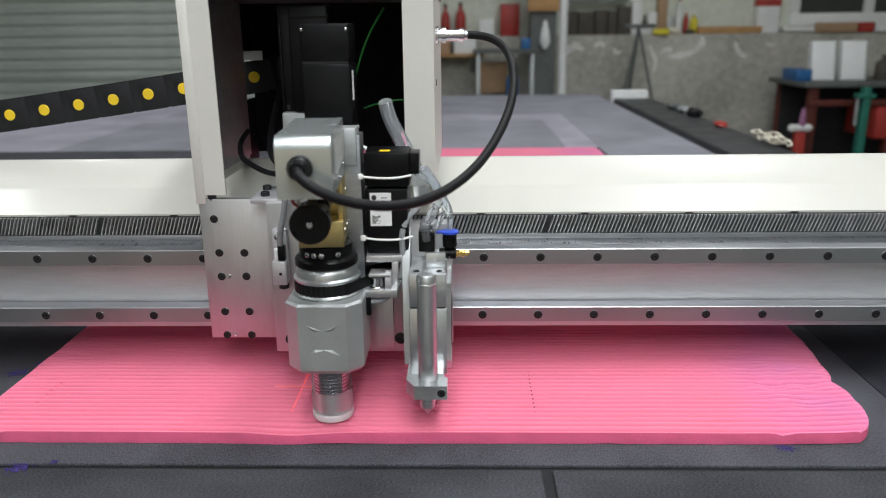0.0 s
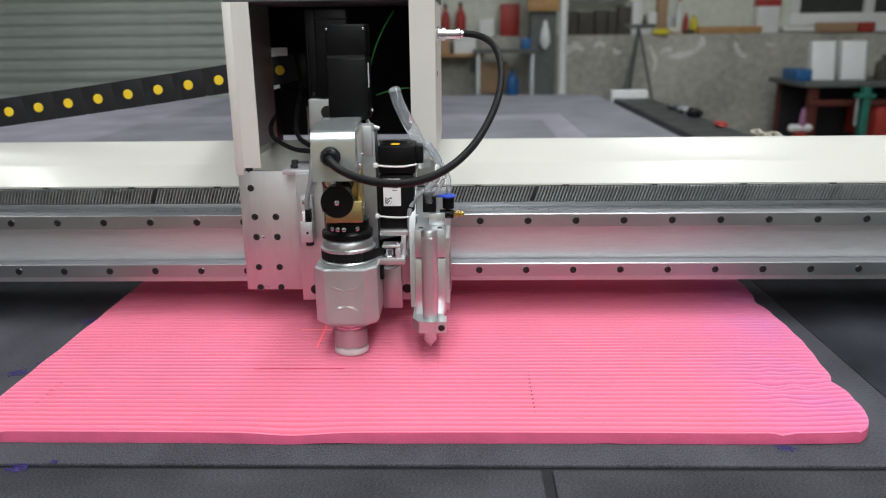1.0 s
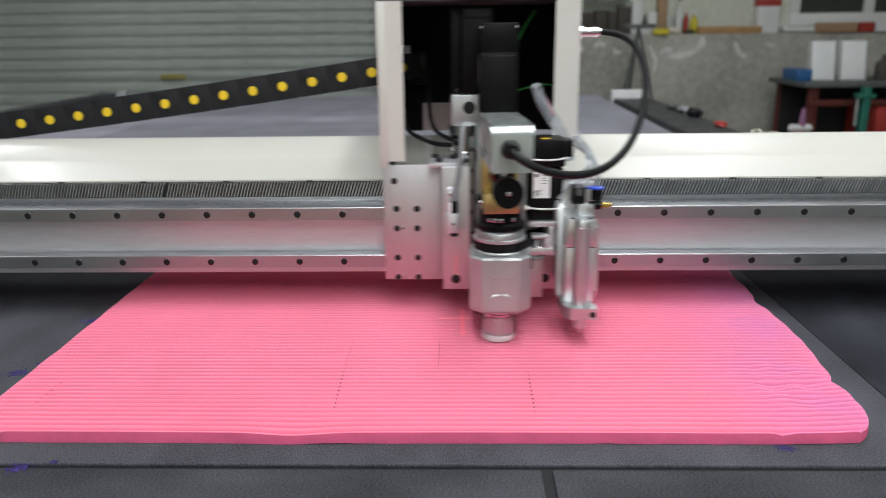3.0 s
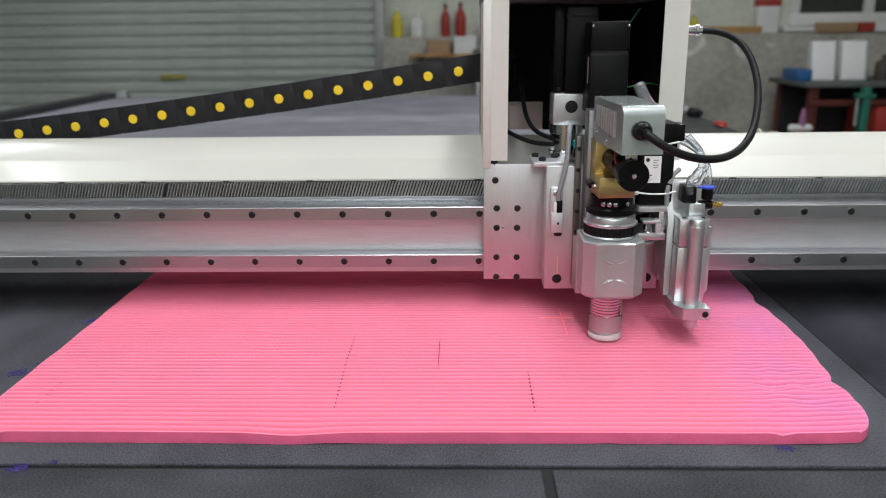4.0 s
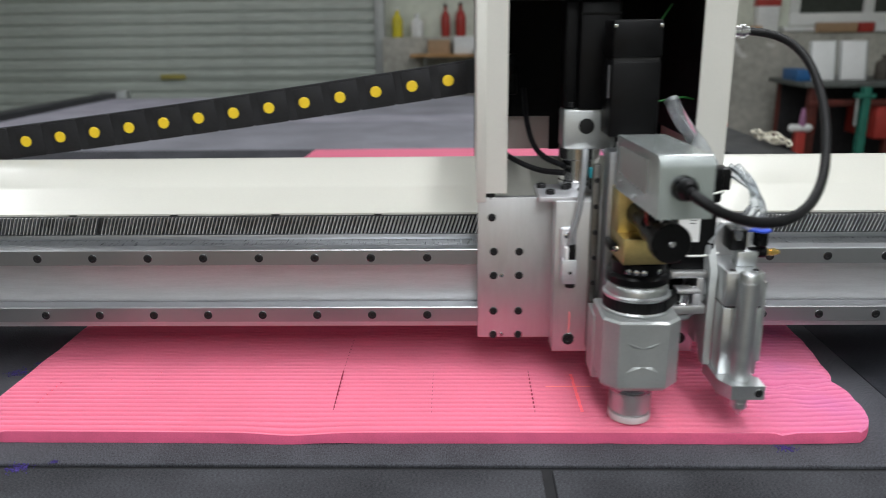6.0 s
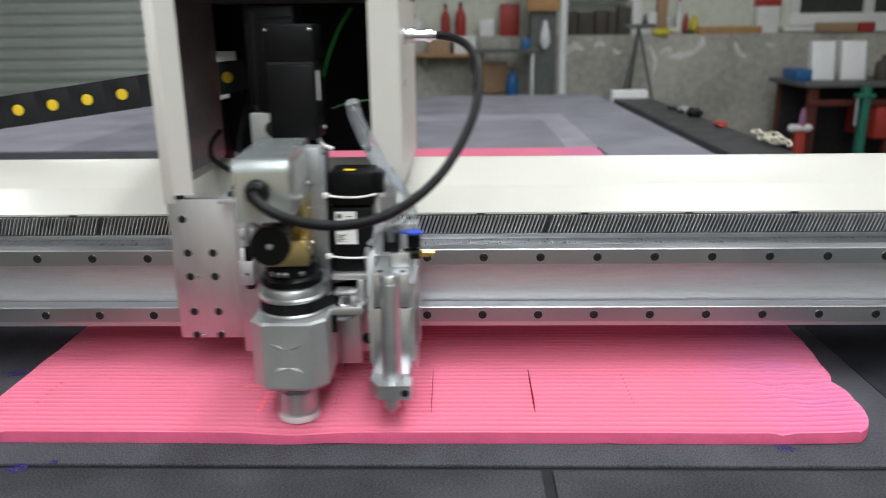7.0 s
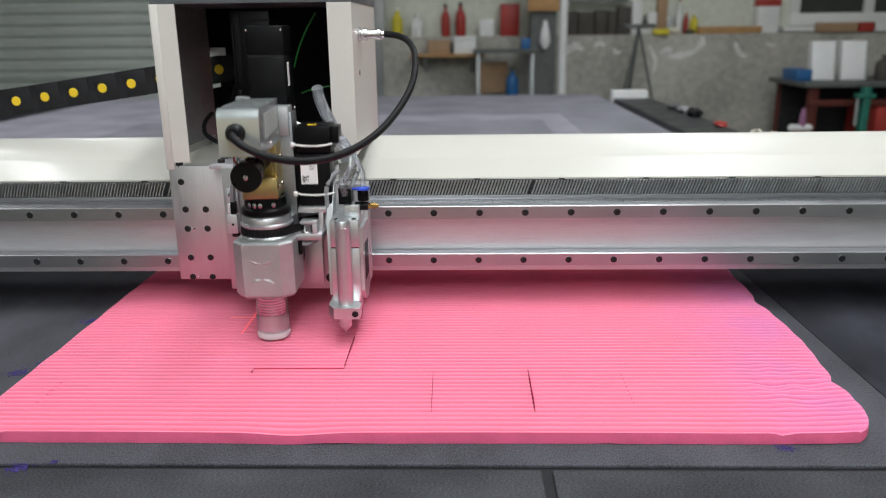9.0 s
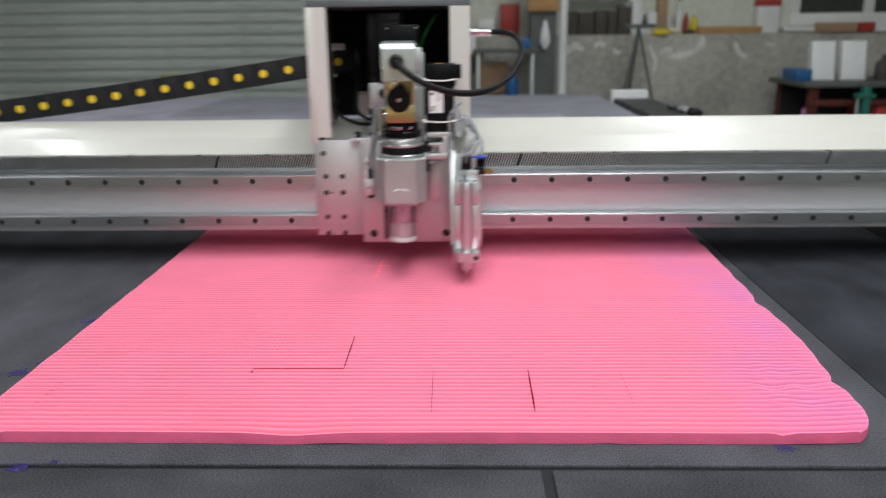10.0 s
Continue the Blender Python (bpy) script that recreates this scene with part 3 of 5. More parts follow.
# ---- the cutting table ----
def table():
    ob = thing("cutting_table", "long flat cutting table covered with grey felt", "table", pose(0, 0, 0))
    part("frame", box(-2.02, 0.77, 0.22, 4.42, -0.22, -0.012, r=0.006), TABLE_PAINT, ob, "dark painted steel frame")
    part("underlay", box(-2.04, 0.774, 0.2, 4.44, -0.012, -0.004), UNDERLAY, ob, "black underlay in the seams")
    gap = 0.0040
    # the far boards are much paler than the near ones
    for x0, x1, y0, y1, mat, lab in (
            (-2.04, 0.0685, 0.2, 0.597 - gap, FELT_FRONT, "mid grey felt board"),
            (0.0785, 0.766, 0.2, 0.597 - gap, FELT_FRONT, "dark grey felt board"),
            (-1.36, 0.4425, 0.597 + gap, 2.46, FELT, "grey felt board"),
            (-2.04, -1.3605, 0.597 + gap, 2.46, FELT, "grey felt board"),
            (-2.04, -1.3605, 2.4605, 4.44, FELT_BACK, "pale felt board"),
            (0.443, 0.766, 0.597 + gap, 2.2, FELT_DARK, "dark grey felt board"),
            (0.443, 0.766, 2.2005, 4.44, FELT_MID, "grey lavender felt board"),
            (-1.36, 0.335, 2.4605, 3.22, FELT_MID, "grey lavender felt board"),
            (0.3355, 0.4425, 2.4605, 3.22, FELT_BACK, "pale felt strip"),
            (-1.36, 0.4425, 3.2205, 3.44, FELT_BACK, "pale felt strip"),
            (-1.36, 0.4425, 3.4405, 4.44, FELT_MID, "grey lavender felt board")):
        part("felt_board", box(x0, x1, y0, y1, -0.004, 0.0, r=0.0008, seg=1), mat, ob, lab)
    for x in (-1.8, 0.5):
        for y in (0.5, 2.2, 4.0):
            part("leg", box(x, x + 0.1, y, y + 0.1, FLOOR_Z, -0.22, r=0.005), TABLE_PAINT, ob)
    for x0, x1, y1 in ((-2.14, -2.045, 4.5), (0.770, 0.960, 3.95)):
        part("side_rail", box(x0, x1, 0.1, y1, -0.16, 0.03 if x0 < 0 else 0.021, r=0.004), RAILBLACK, ob, "dark steel side rail")
    part("end_cap", box(0.765, 0.945, 3.951, 4.02, -0.16, 0.058, r=0.004), OFFWHITE, ob, "white end cap")
    coil = thing("cord_pile", "loose pile of cream cord on the dark side rail", "cord pile", pose(0.938, 2.33, 0.0255))
    pts = [(0.015 * math.cos(a * 0.8) + 0.007 * math.sin(a * 2.1), 0.09 * math.sin(a * 0.31) + 0.05 * math.sin(a * 0.8), 0.004 + 0.0005 * a + 0.009 * math.sin(a * 1.3) ** 2) for a in range(44)]
    part("strand", hose(bmesh.new(), pts, 0.0030, 230, 8), CREAMCORD, coil)
    for nm, x, y, r, h, m, lab, sd in (("rag", 0.94, 3.43, 0.030, 0.022, DARKSTEEL, "crumpled dark grey rag on the dark side rail", 5), ("rag", 0.94, 3.28, 0.026, 0.026, GREYCABLE, "crumpled grey rag on the dark side rail", 6),
                                       ("rag", 0.94, 3.12, 0.026, 0.034, CHAIN, "crumpled black rag on the dark side rail", 7), ("rag", 0.94, 2.80, 0.022, 0.018, RED, "crumpled red rag on the dark side rail", 8)):
        crumple(nm, x, y, 0.0212, r, r * 2, h, m, lab, "rag", sd)
    part("end_cap", box(-2.14, -1.98, 4.5, 4.56, -0.16, 0.04, r=0.004), GALV, ob, "white end cap")


def smudge(bm, cx, cy, r, z, rnd, n=9):
    for _ in range(n):
        x, y, q = cx + rnd.gauss(0, r), cy + rnd.gauss(0, r * 0.7), r * rnd.uniform(0.04, 0.17)
        ring = [(x + q * rnd.uniform(0.5, 1.3) * math.cos(a * 0.7854), y + q * rnd.uniform(0.5, 1.3) * math.sin(a * 0.7854)) for a in range(8)]
        prism(bm, ring, "z", z, z + 0.0004 + rnd.random() * 0.0003)


def marks():
    rnd = random.Random(3)
    for cx, cy, r in ((-0.402, 0.592, 0.0055), (-0.500, 0.815, 0.004), (-0.515, 0.79, 0.006), (-0.50, 0.95, 0.007), (0.2985, 0.629, 0.0045), (-0.375, 0.603, 0.002)):
        bm = bmesh.new()
        smudge(bm, cx, cy, r, 0.0002, rnd, 110)
        thing("marker_smudge", "violet marker smudge on the grey felt", "stain", bm=bm, mat=CHALK)
    bm = bmesh.new()
    for cx, cy in ((-0.362, 0.591), (-0.349, 0.591), (-0.113, 0.590), (0.088, 0.589), (-0.233, 0.590)):
        smudge(bm, cx, cy, 0.0018, 0.0002, rnd, 3)
    thing("lint", "dark lint specks along the felt seam", "lint", kind="stuff", bm=bm, mat=LINT)


RIB = 0.0090


def foam_left(y):
    s = min(max((y - 0.634) / 0.08, 0), 1)
    return -0.441 - 0.047 * math.sin(s * math.pi / 2) ** 0.8 + (0.02 * (y - 1.4) if y > 1.4 else 0) + 0.0016 * noise.noise((y * 22, 3, 1))


def foam_right(y):
    s = min(max((y - 0.632) / 0.055, 0), 1)
    base = 0.352 + 0.044 * math.sqrt(1 - (1 - s) ** 2)
    base += 0.012 * min(max((y - 0.70) / 0.16, 0), 1) + 0.012 * min(max((y - 1.0) / 0.4, 0), 1)
    return base + 0.0028 * noise.noise((y * 26, 0, 7)) + 0.0006 * noise.noise((y * 75, 0, 2)) - 0.0075 * math.exp(-(abs(y - 0.742) / 0.012) ** 1.3) - 0.003 * math.exp(-((y - 0.785) / 0.022) ** 2) - 0.006 * math.exp(-((y - 0.99) / 0.02) ** 2)


def lift(x, y):
    """Nicks in the lower edge of the sheet, where it stands off the felt."""
    if y > 0.67:
        return 0.0
    return sum(h * math.exp(-((x - c) / w) ** 2) for c, w, h in ((0.134, 0.005, 0.0016), (0.192, 0.003, 0.0010), (-0.125, 0.024, 0.0012), (0.33, 0.025, 0.0008)))


def foam():
    """A ribbed sheet: ribs run along x; the sheet lies a little wavy."""
    fr = (0.0, 0.33, 0.39, 0.48, 0.62, 0.77, 0.88, 0.93)
    hgt = (-2.3, -2.3, 0.10, 0.75, 1.0, 0.85, 0.40, -1.8)
    y0, y1, nx = 0.6365, 2.385, 132
    rows, k = [(y0, 0.80), (y0 + 0.0020, 0.95)], 1
    while y0 + k * RIB < y1:
        y = y0 + k * RIB
        for f, h in (zip(fr, hgt) if y < 1.45 else ((0.0, -0.6), (0.5, 0.6))):
            rows.append((y + (f - 0.45) * RIB, h))
        k += 1
    rows = [(y, h) for y, h in rows if y < y1]
    verts, faces = [], []
    n = nx + 1

    def sheet(x, y, h):
        far = min(max((y - 0.64) / 0.12, 0), 1)
        wave = 0.0009 * noise.noise((x * 4, y * 3, 0)) + 0.0002 * noise.noise((x * 14, y * 9, 4))
        wave -= 0.0024 * math.exp(-((x + 0.163) / 0.032) ** 2) * math.exp(-((y - 0.636) / 0.020) ** 2)
        rough = math.exp(-((x - 0.345) / 0.05) ** 2 - ((y - 0.735) / 0.06) ** 2)
        wave += 0.0030 * rough * noise.noise((x * 48, y * 48, 9)) - 0.0026 * math.exp(-((x - 0.338 - 0.5 * (y - 0.735)) / 0.030) ** 2 - ((y - 0.738) / 0.010) ** 2)
        wave -= 0.0030 * math.exp(-((x - 0.298) / 0.006) ** 2 - ((y - 0.636) / 0.010) ** 2)
        dy = 0.0014 * noise.noise((x * 3, y * 3, 2)) + 0.00015 * noise.noise((x * 22, y * 3, 6)) * far
        dy += 0.007 * rough * noise.noise((x * 34, y * 18, 3)) + 0.012 * max(0, (x - 0.32) / 0.1) ** 2 * math.exp(-((y - 0.64) / 0.1) ** 2)
        dy -= 0.0020 * math.exp(-((x + 0.163) / 0.05) ** 2) * math.exp(-((y - 0.636) / 0.05) ** 2)
        deep = 0.0013 * (1 + 0.10 * noise.noise((x * 9, y * 14, 8)))
        return y + dy, 0.0110 + wave + deep * h

    for y, h in rows:
        a, b = foam_left(y), foam_right(y)
        for i in range(n):
            u = i / nx
            x = a + (b - a) * u
            edge = min(u, 1 - u) * (b - a)
            yy, z = sheet(x, y, h if edge > 0.003 else 0.3)
            if edge < 0.004:
                z -= 0.0008 * (1 - edge / 0.004) ** 2
            verts.append((x, yy, z))
    m = len(rows)
    for j in range(m - 1):
        for i in range(nx):
            faces.append((j * n + i, j * n + i + 1, (j + 1) * n + i + 1, (j + 1) * n + i))
    rim = [i for i in range(n)] + [j * n + nx for j in range(1, m)] + [(m - 1) * n + i for i in range(nx - 1, -1, -1)] + [j * n for j in range(m - 2, 0, -1)]
    base, mid = len(verts), []
    for lev, z in enumerate((0.0075, 0.0035, 0.0003)):
        for q in rim:
            x, y, _ = verts[q]
            verts.append((x + (0.0002, 0.0004, 0.0)[lev] * (1 if x > 0 else -1), y - (0.0002 if y < 0.66 else 0) * (1, 1.3, 0.4)[lev] + 0.0005 * noise.noise((x * 60, y * 60, lev)), z + lift(x, y) * (0.4, 0.8, 1.0)[lev]))
    c = len(rim)
    prev = rim
    for lev in range(3):
        now = [base + lev * c + i for i in range(c)]
        for i in range(c):
            j = (i + 1) % c
            faces.append((prev[j], prev[i], now[i], now[j]))
        prev = now
    faces.append(tuple(prev[::-1]))
    me = bpy.data.meshes.new("foam_sheet")
    me.from_pydata(verts, [], faces)
    me.materials.append(FOAM)
    me.materials.append(FOAM_SIDE)
    tops = (m - 1) * nx
    for f in me.polygons[tops:]:
        f.material_index = 1
    me.shade_smooth()
    me.set_sharp_from_angle(angle=radians(48))
    tagged(new("foam_sheet", me), "pink ribbed foam sheet with ragged rounded edges on felt", "foam sheet")


CUTS = {}


def cut(key, a, b, width, top_z=0.0121, label="thin dark knife slit in the pink foam", mat=FOAM_CUT):
    """A slit from a to b, pointed at both ends, its top level with the ribs. It is a solid strip; the shade inside is
    its colour.
    """
    a, b = Vector((*a, 0)), Vector((*b, 0))
    way = b - a
    side = Vector((-way.y, way.x, 0)).normalized() * width / 2
    n = 14
    upper, lower = [], []
    for i in range(n + 1):
        u = i / n
        w = (0.25 + 0.75 * math.sin(math.pi * u) ** 0.5) * (0.8 + 0.4 * noise.noise((u * 9, a.x * 30, b.y * 30)))
        q = a + way * u
        upper.append((q.x + side.x * w, q.y + side.y * w))
        lower.append((q.x - side.x * w, q.y - side.y * w))
    CUTS[key] = thing("knife_slit", label, "cut", group="knife slits in the foam", bm=prism(bmesh.new(), upper + lower[::-1], "z", 0.0045, top_z), mat=mat)


def cuts():
    cut("across", (-0.236, 0.7765), (-0.134, 0.777), 0.0008, 0.0124, "thin red crease cut across the pink foam", FOAM_RED)
    cut("across_mid", (-0.134, 0.7765), (-0.029, 0.7755), 0.0006, 0.0116, "thin red crease cut across the pink foam", FOAM_RED)
    cut("across_far", (-0.029, 0.7755), (0.172, 0.7735), 0.0004, 0.0116, "thin red crease cut across the pink foam", FOAM_RED)
    cut("a", (-0.0286, 0.8636), (-0.0287, 0.7755), 0.0010, 0.0132)
    cut("b", (-0.0337, 0.7726), (-0.0323, 0.6748), 0.0008, 0.0130)
    cut("c", (0.0713, 0.7725), (0.0707, 0.6785), 0.0016, 0.0132)
    cut("d", (0.0764, 0.8686), (0.0753, 0.7754), 0.0005, mat=FOAM_RED)
    cut("e", (-0.439, 0.7469), (-0.4402, 0.6949), 0.0004, 0.0113, mat=FOAM_RED)
    cut("f", (-0.3395, 0.7905), (-0.3369, 0.7164), 0.0003, 0.0106, mat=FOAM_RED)
    cut("g", (-0.385, 0.7568), (-0.390, 0.747), 0.0003, 0.0106, mat=FOAM_RED)
    cut("new_a", (-0.1344, 0.8675), (-0.1344, 0.7785), 0.0012, 0.0134)
    cut("new_b", (-0.1336, 0.7726), (-0.1305, 0.6803), 0.0016, 0.0130)
    cut("new_c", (0.1727, 0.7739), (0.1721, 0.6963), 0.0006, mat=FOAM_RED)
    cut("new_d", (-0.236, 0.7765), (-0.2365, 0.764), 0.0012)


# ---- the gantry (its own space: y = 0 at the face of the guide rails) ----
BEAM_L, BEAM_R = -2.12, 0.98


def socket_bolt(r, deep=0.0012):
    """A dark socket screw in a bright countersink, its axis along -y."""
    bm = bmesh.new()
    lathe(bm, ((r * 1.0, -0.001), (r * 1.05, 0.0), (r * 1.05, 0.0002), (r * 0.98, 0.0002)), (0, 0, 0), turn=pose(0, 0, 0, 90, 0, 0), seg=24)
    for f in bm.faces:
        f.material_index = 1
    k = len(bm.faces)
    lathe(bm, ((r * 0.97, -0.001), (r * 0.97, 0.0006), (r * 0.85, 0.0009), (r * 0.48, 0.0009), (r * 0.42, 0.0003)), (0, 0, 0), turn=pose(0, 0, 0, 90, 0, 0), seg=12)
    return finish(bm, "bolt", [BLACK_BOLT, CHROME])


def gantry():
    ob = thing("gantry", "aluminium gantry beam with guide rails and cream cover", "gantry")
    L, R = BEAM_L, BEAM_R
    bm = prism(bmesh.new(), [(0.0175, 0.0590), (0.0175, 0.0660), (0.022, 0.0672), (0.022, 0.1335), (0.0165, 0.1355), (0.0165, 0.1500), (0.018, 0.1515), (0.052, 0.1515), (0.052, 0.1640), (0.19, 0.1640), (0.19, 0.0590)], "x", L, R)
    part("beam", bm, ALU, ob, "brushed aluminium box beam")
    bolt = socket_bolt(0.0044)
    for name, z, x0 in (("upper_rail", 0.1436, -0.4582), ("lower_rail", 0.0786, -0.4592)):
        prof = [(0.0185, -0.0074), (0.0155, -0.0074), (0.0150, -0.0060), (0.0090, -0.0060), (0.0085, -0.0079), (0.0004, -0.0079), (0.0, -0.0075),
                (0.0, 0.0082), (0.0008, 0.0090), (0.0185, 0.0090)]
        rail = part(name, prism(bmesh.new(), [(y, z + v) for y, v in prof], "x", L + 0.02, R - 0.02), RAIL, ob, "ground steel linear guide rail")
        for k in range(-27, 24):
            x = x0 + 0.06 * k
            if L + 0.03 < x < R - 0.03:
                part("bolt", bolt, None, rail, m=pose(x, -0.0002, z))
    # helical rack: bar and slanted teeth facing the front
    part("rack", box(L + 0.02, R - 0.02, 0.0475, 0.0560, 0.1515, 0.1776, r=0.0006), RACK, ob, "steel rack bar coloured dark for the shade between teeth")
    # thin strip added only to tone down the bright beam ledge
    part("ledge_dimmer", box(L + 0.02, R - 0.02, 0.0205, 0.0429, 0.1516, 0.1523, r=0.0002), SEAT, ob, "added dull strip that darkens the ledge before the rack")
    part("rack_foot", box(L + 0.02, R - 0.02, 0.0430, 0.0478, 0.1516, 0.1578, r=0.0006), STEEL, ob, "ground steel rack foot")
    bm = bmesh.new()
    pitch, x, i = 0.00425, L + 0.03, 0
    lean = 0.0064
    while x < R - 0.05:
        if i % 118 != 41:
            prof = ((-0.0014, 0.0480), (-0.0006, 0.0442), (0.0006, 0.0442), (0.0014, 0.0480))
            lo = [bm.verts.new((x + u, y, 0.1584)) for u, y in prof]
            hi = [bm.verts.new((x + u + lean, y, 0.1774)) for u, y in prof]
            for p in range(3):
                bm.faces.new((lo[p], lo[p + 1], hi[p + 1], hi[p]))
            bm.faces.new(lo[::-1])
            bm.faces.new(hi)
        x += pitch
        i += 1
    tagged(part("rack_teeth", bm, TEETH, ob, "slanted steel gear teeth"), kind="stuff")
    prof = [(0.0530, 0.1778), (0.0530, 0.1800), (0.0600, 0.1820), (0.1060, 0.1975), (0.1130, 0.2000), (0.1180, 0.2040), (0.1740, 0.2195), (0.1790, 0.2211), (0.1850, 0.2211), (0.1900, 0.2180), (0.1930, 0.2100), (0.1930, 0.1645), (0.0565, 0.1645), (0.0565, 0.1778)]
    part("cover", prism(bmesh.new(), prof, "x", L, R), CREAM, ob, "cream powder coated sheet cover", angle=50)
    clip = finish(prism(bmesh.new(), [(-0.0050, 0.0004), (-0.0034, -0.0006), (0.0034, -0.0006), (0.0050, 0.0004)], "y", -0.0006, 0.0015), "clip", RACK)
    for k in range(-17, 8):
        part("clip", clip, None, ob, m=pose(k * 0.115 + 0.02, 0.0524, 0.1786))
    for x0, x1 in ((-2.14, -2.05), (0.84, 0.925)):
        leg = part("end_block", box(x0, x1, -0.03, 0.24, 0.03, 0.26, r=0.01), CREAM, ob, "cream end carriage on the side rail")


def drag_chain():
    """The cable chain's upper run, from the head's back down to the side."""
    ob = thing("cable_chain", "black plastic cable chain with yellow round covers", "cable chain")
    p, n = 0.0455, 32
    bm = bmesh.new()
    prism(bm, [(-0.0240, -0.0180), (-0.0205, -0.0200), (0.0205, -0.0200), (0.0240, -0.0180), (0.0240, 0.0180), (0.0205, 0.0200), (-0.0205, 0.0200), (-0.0240, 0.0180)], "y", 0.0025, 0.0050)
    bar(bm, -0.0115, 0.0240, 0.0019, 0.0030, -0.0180, 0.0180, r=0.0004)
    bar(bm, -0.014, 0.014, 0.004, 0.030, 0.0165, 0.0190)
    bar(bm, -0.014, 0.014, 0.004, 0.030, -0.0190, -0.0165)
    bar(bm, -0.0240, 0.0240, 0.029, 0.034, -0.0200, 0.0200, r=0.001)
    link = finish(bm, "link", CHAIN)
    dot = finish(lathe(bmesh.new(), ((0.0066, -0.001), (0.0070, 0.0004), (0.0064, 0.0010), (0.0012, 0.0011)), (0, 0, 0), turn=pose(0, 0, 0, 90, 0, 0), seg=24), "round_cover", YELLOW)
    for i in range(n):
        x = 0.0400 - i * p
        z = 0.3152 + 0.145 * x + 0.025 * x * x
        lk = part("link", link, None, ob, m=pose(x, 0.1940, z, 0, -math.degrees(math.atan(0.145 + 0.05 * x)), 0))
        part("round_cover", dot, None, lk, m=pose(0, 0.0019, 0))
    part("bracket", box(0.055, 0.080, 0.1965, 0.2250, 0.296, 0.345, r=0.002), BLACK_PLASTIC, ob, "black end bracket")
    part("white_tag", box(0.0270, 0.0530, 0.1930, 0.1945, 0.3415, 0.3530, r=0.0004), PAPER, ob, "white paper tag")
    return ob


# ---- the cutting head (its own space: x along the beam, y = 0 at the rails' face) ----
def head():
    ob = thing("knife_machine", "moving knife machine with white housing, motors and spindle", "machine")
    bolt, small = socket_bolt(0.0042), socket_bolt(0.0028)
    big = socket_bolt(0.0062)
    pl = part("side_plate", box(0.0272, 0.1055, -0.0105, -0.0015, 0.0568, 0.2106, r=0.0006), ALU_V, ob, "machined aluminium plate with socket screws")
    for x, z in ((0.0418, 0.1896), (0.0440, 0.1530), (0.0705, 0.1528), (0.0440, 0.1268), (0.0705, 0.1268), (0.0440, 0.0870), (0.0705, 0.0870), (0.0440, 0.0600), (0.0708, 0.0600)):
        part("bolt", bolt, None, pl, m=pose(x, -0.0106, z))
    for x, z in ((0.0525, 0.1268), (0.0525, 0.0600)):
        part("threaded_pin", lathe(bmesh.new(), ((0.0022, 0), (0.0022, 0.0007), (0.0014, 0.0008), (0.0010, 0.0002)), (x, -0.0104, z), turn=pose(0, 0, 0, 90, 0, 0), seg=14), CHROME, pl, "bright threaded pin")
    for z in (0.1436, 0.0786):
        for x0 in (0.036, 0.19):
            part("bearing_block", box(x0, x0 + 0.055, -0.002, 0.0145, z - 0.0165, z + 0.0165, r=0.001), STEEL, ob, "steel carriage block gripping the guide rail")
    fp = part("back_plate", box(0.1040, 0.2480, -0.0370, -0.0100, 0.0520, 0.2120, r=0.0008), ALU_V, ob, "thick machined aluminium back plate")
    part("bolt", big, None, fp, m=pose(0.1205, -0.0372, 0.0660))
    part("bolt", big, None, fp, m=pose(0.2350, -0.0372, 0.0670))
    # ledge on top of the plates
    lg = part("top_ledge", box(0.0880, 0.130, -0.034, 0.030, 0.2106, 0.2160, r=0.0006), ALU, ob, "dull aluminium ledge")
    for x, y, z in ((0.0405, -0.006, 0.2106), (0.100, -0.020, 0.2160), (0.094, 0.012, 0.2160), (0.118, 0.004, 0.2160)):
        part("screw_head", lathe(bmesh.new(), ((0.0046, -0.002), (0.0046, 0.0038), (0.0040, 0.0045), (0.0022, 0.0045), (0.0020, 0.002)), (x, y, z), seg=16), BLACK_BOLT, lg if z > 0.211 else pl)
    # laser pointer
    lp = part("laser_pointer", box(0.1095, 0.1240, -0.0530, -0.0372, 0.1310, 0.1560, r=0.0012), ALU, ob, "aluminium laser pointer block")
    part("holder", box(0.1085, 0.1245, -0.0430, -0.0372, 0.1500, 0.1870, r=0.003), ALU, lp)
    part("lens_tube", rod(bmesh.new(), (0.1190, -0.046, 0.1260), 0.0050, 0.006), BLACK_BOLT, lp, "black lens tube")
    part("plug", box(0.1160, 0.1230, -0.0515, -0.0440, 0.1560, 0.1715, r=0.001), BLACK_PLASTIC, lp, "black plug")
    part("sticker", box(0.1125, 0.1160, -0.0520, -0.0440, 0.1560, 0.1685, r=0.0004), PAPER, lp, "white sticker")
    part("screw", lathe(bmesh.new(), ((0.0032, -0.001), (0.0032, 0.0015), (0.002, 0.002)), (0.1150, -0.0430, 0.179), turn=pose(0, 0, 0, 90, 0, 0), seg=14), CHROME, lp)
    part("set_screw", lathe(bmesh.new(), ((0.0016, -0.001), (0.0016, 0.0004), (0.001, 0.0005)), (0.1180, -0.0531, 0.143), turn=pose(0, 0, 0, 90, 0, 0), seg=12), BLACK_BOLT, lp)
    part("grey_cable", hose(bmesh.new(), [(0.1185, -0.048, 0.170), (0.119, -0.049, 0.183), (0.1245, -0.049, 0.205), (0.128, -0.047, 0.232), (0.1295, -0.042, 0.254), (0.131, -0.035, 0.262)], 0.0030, 20, 10), GREYCABLE, lp, "grey cable")
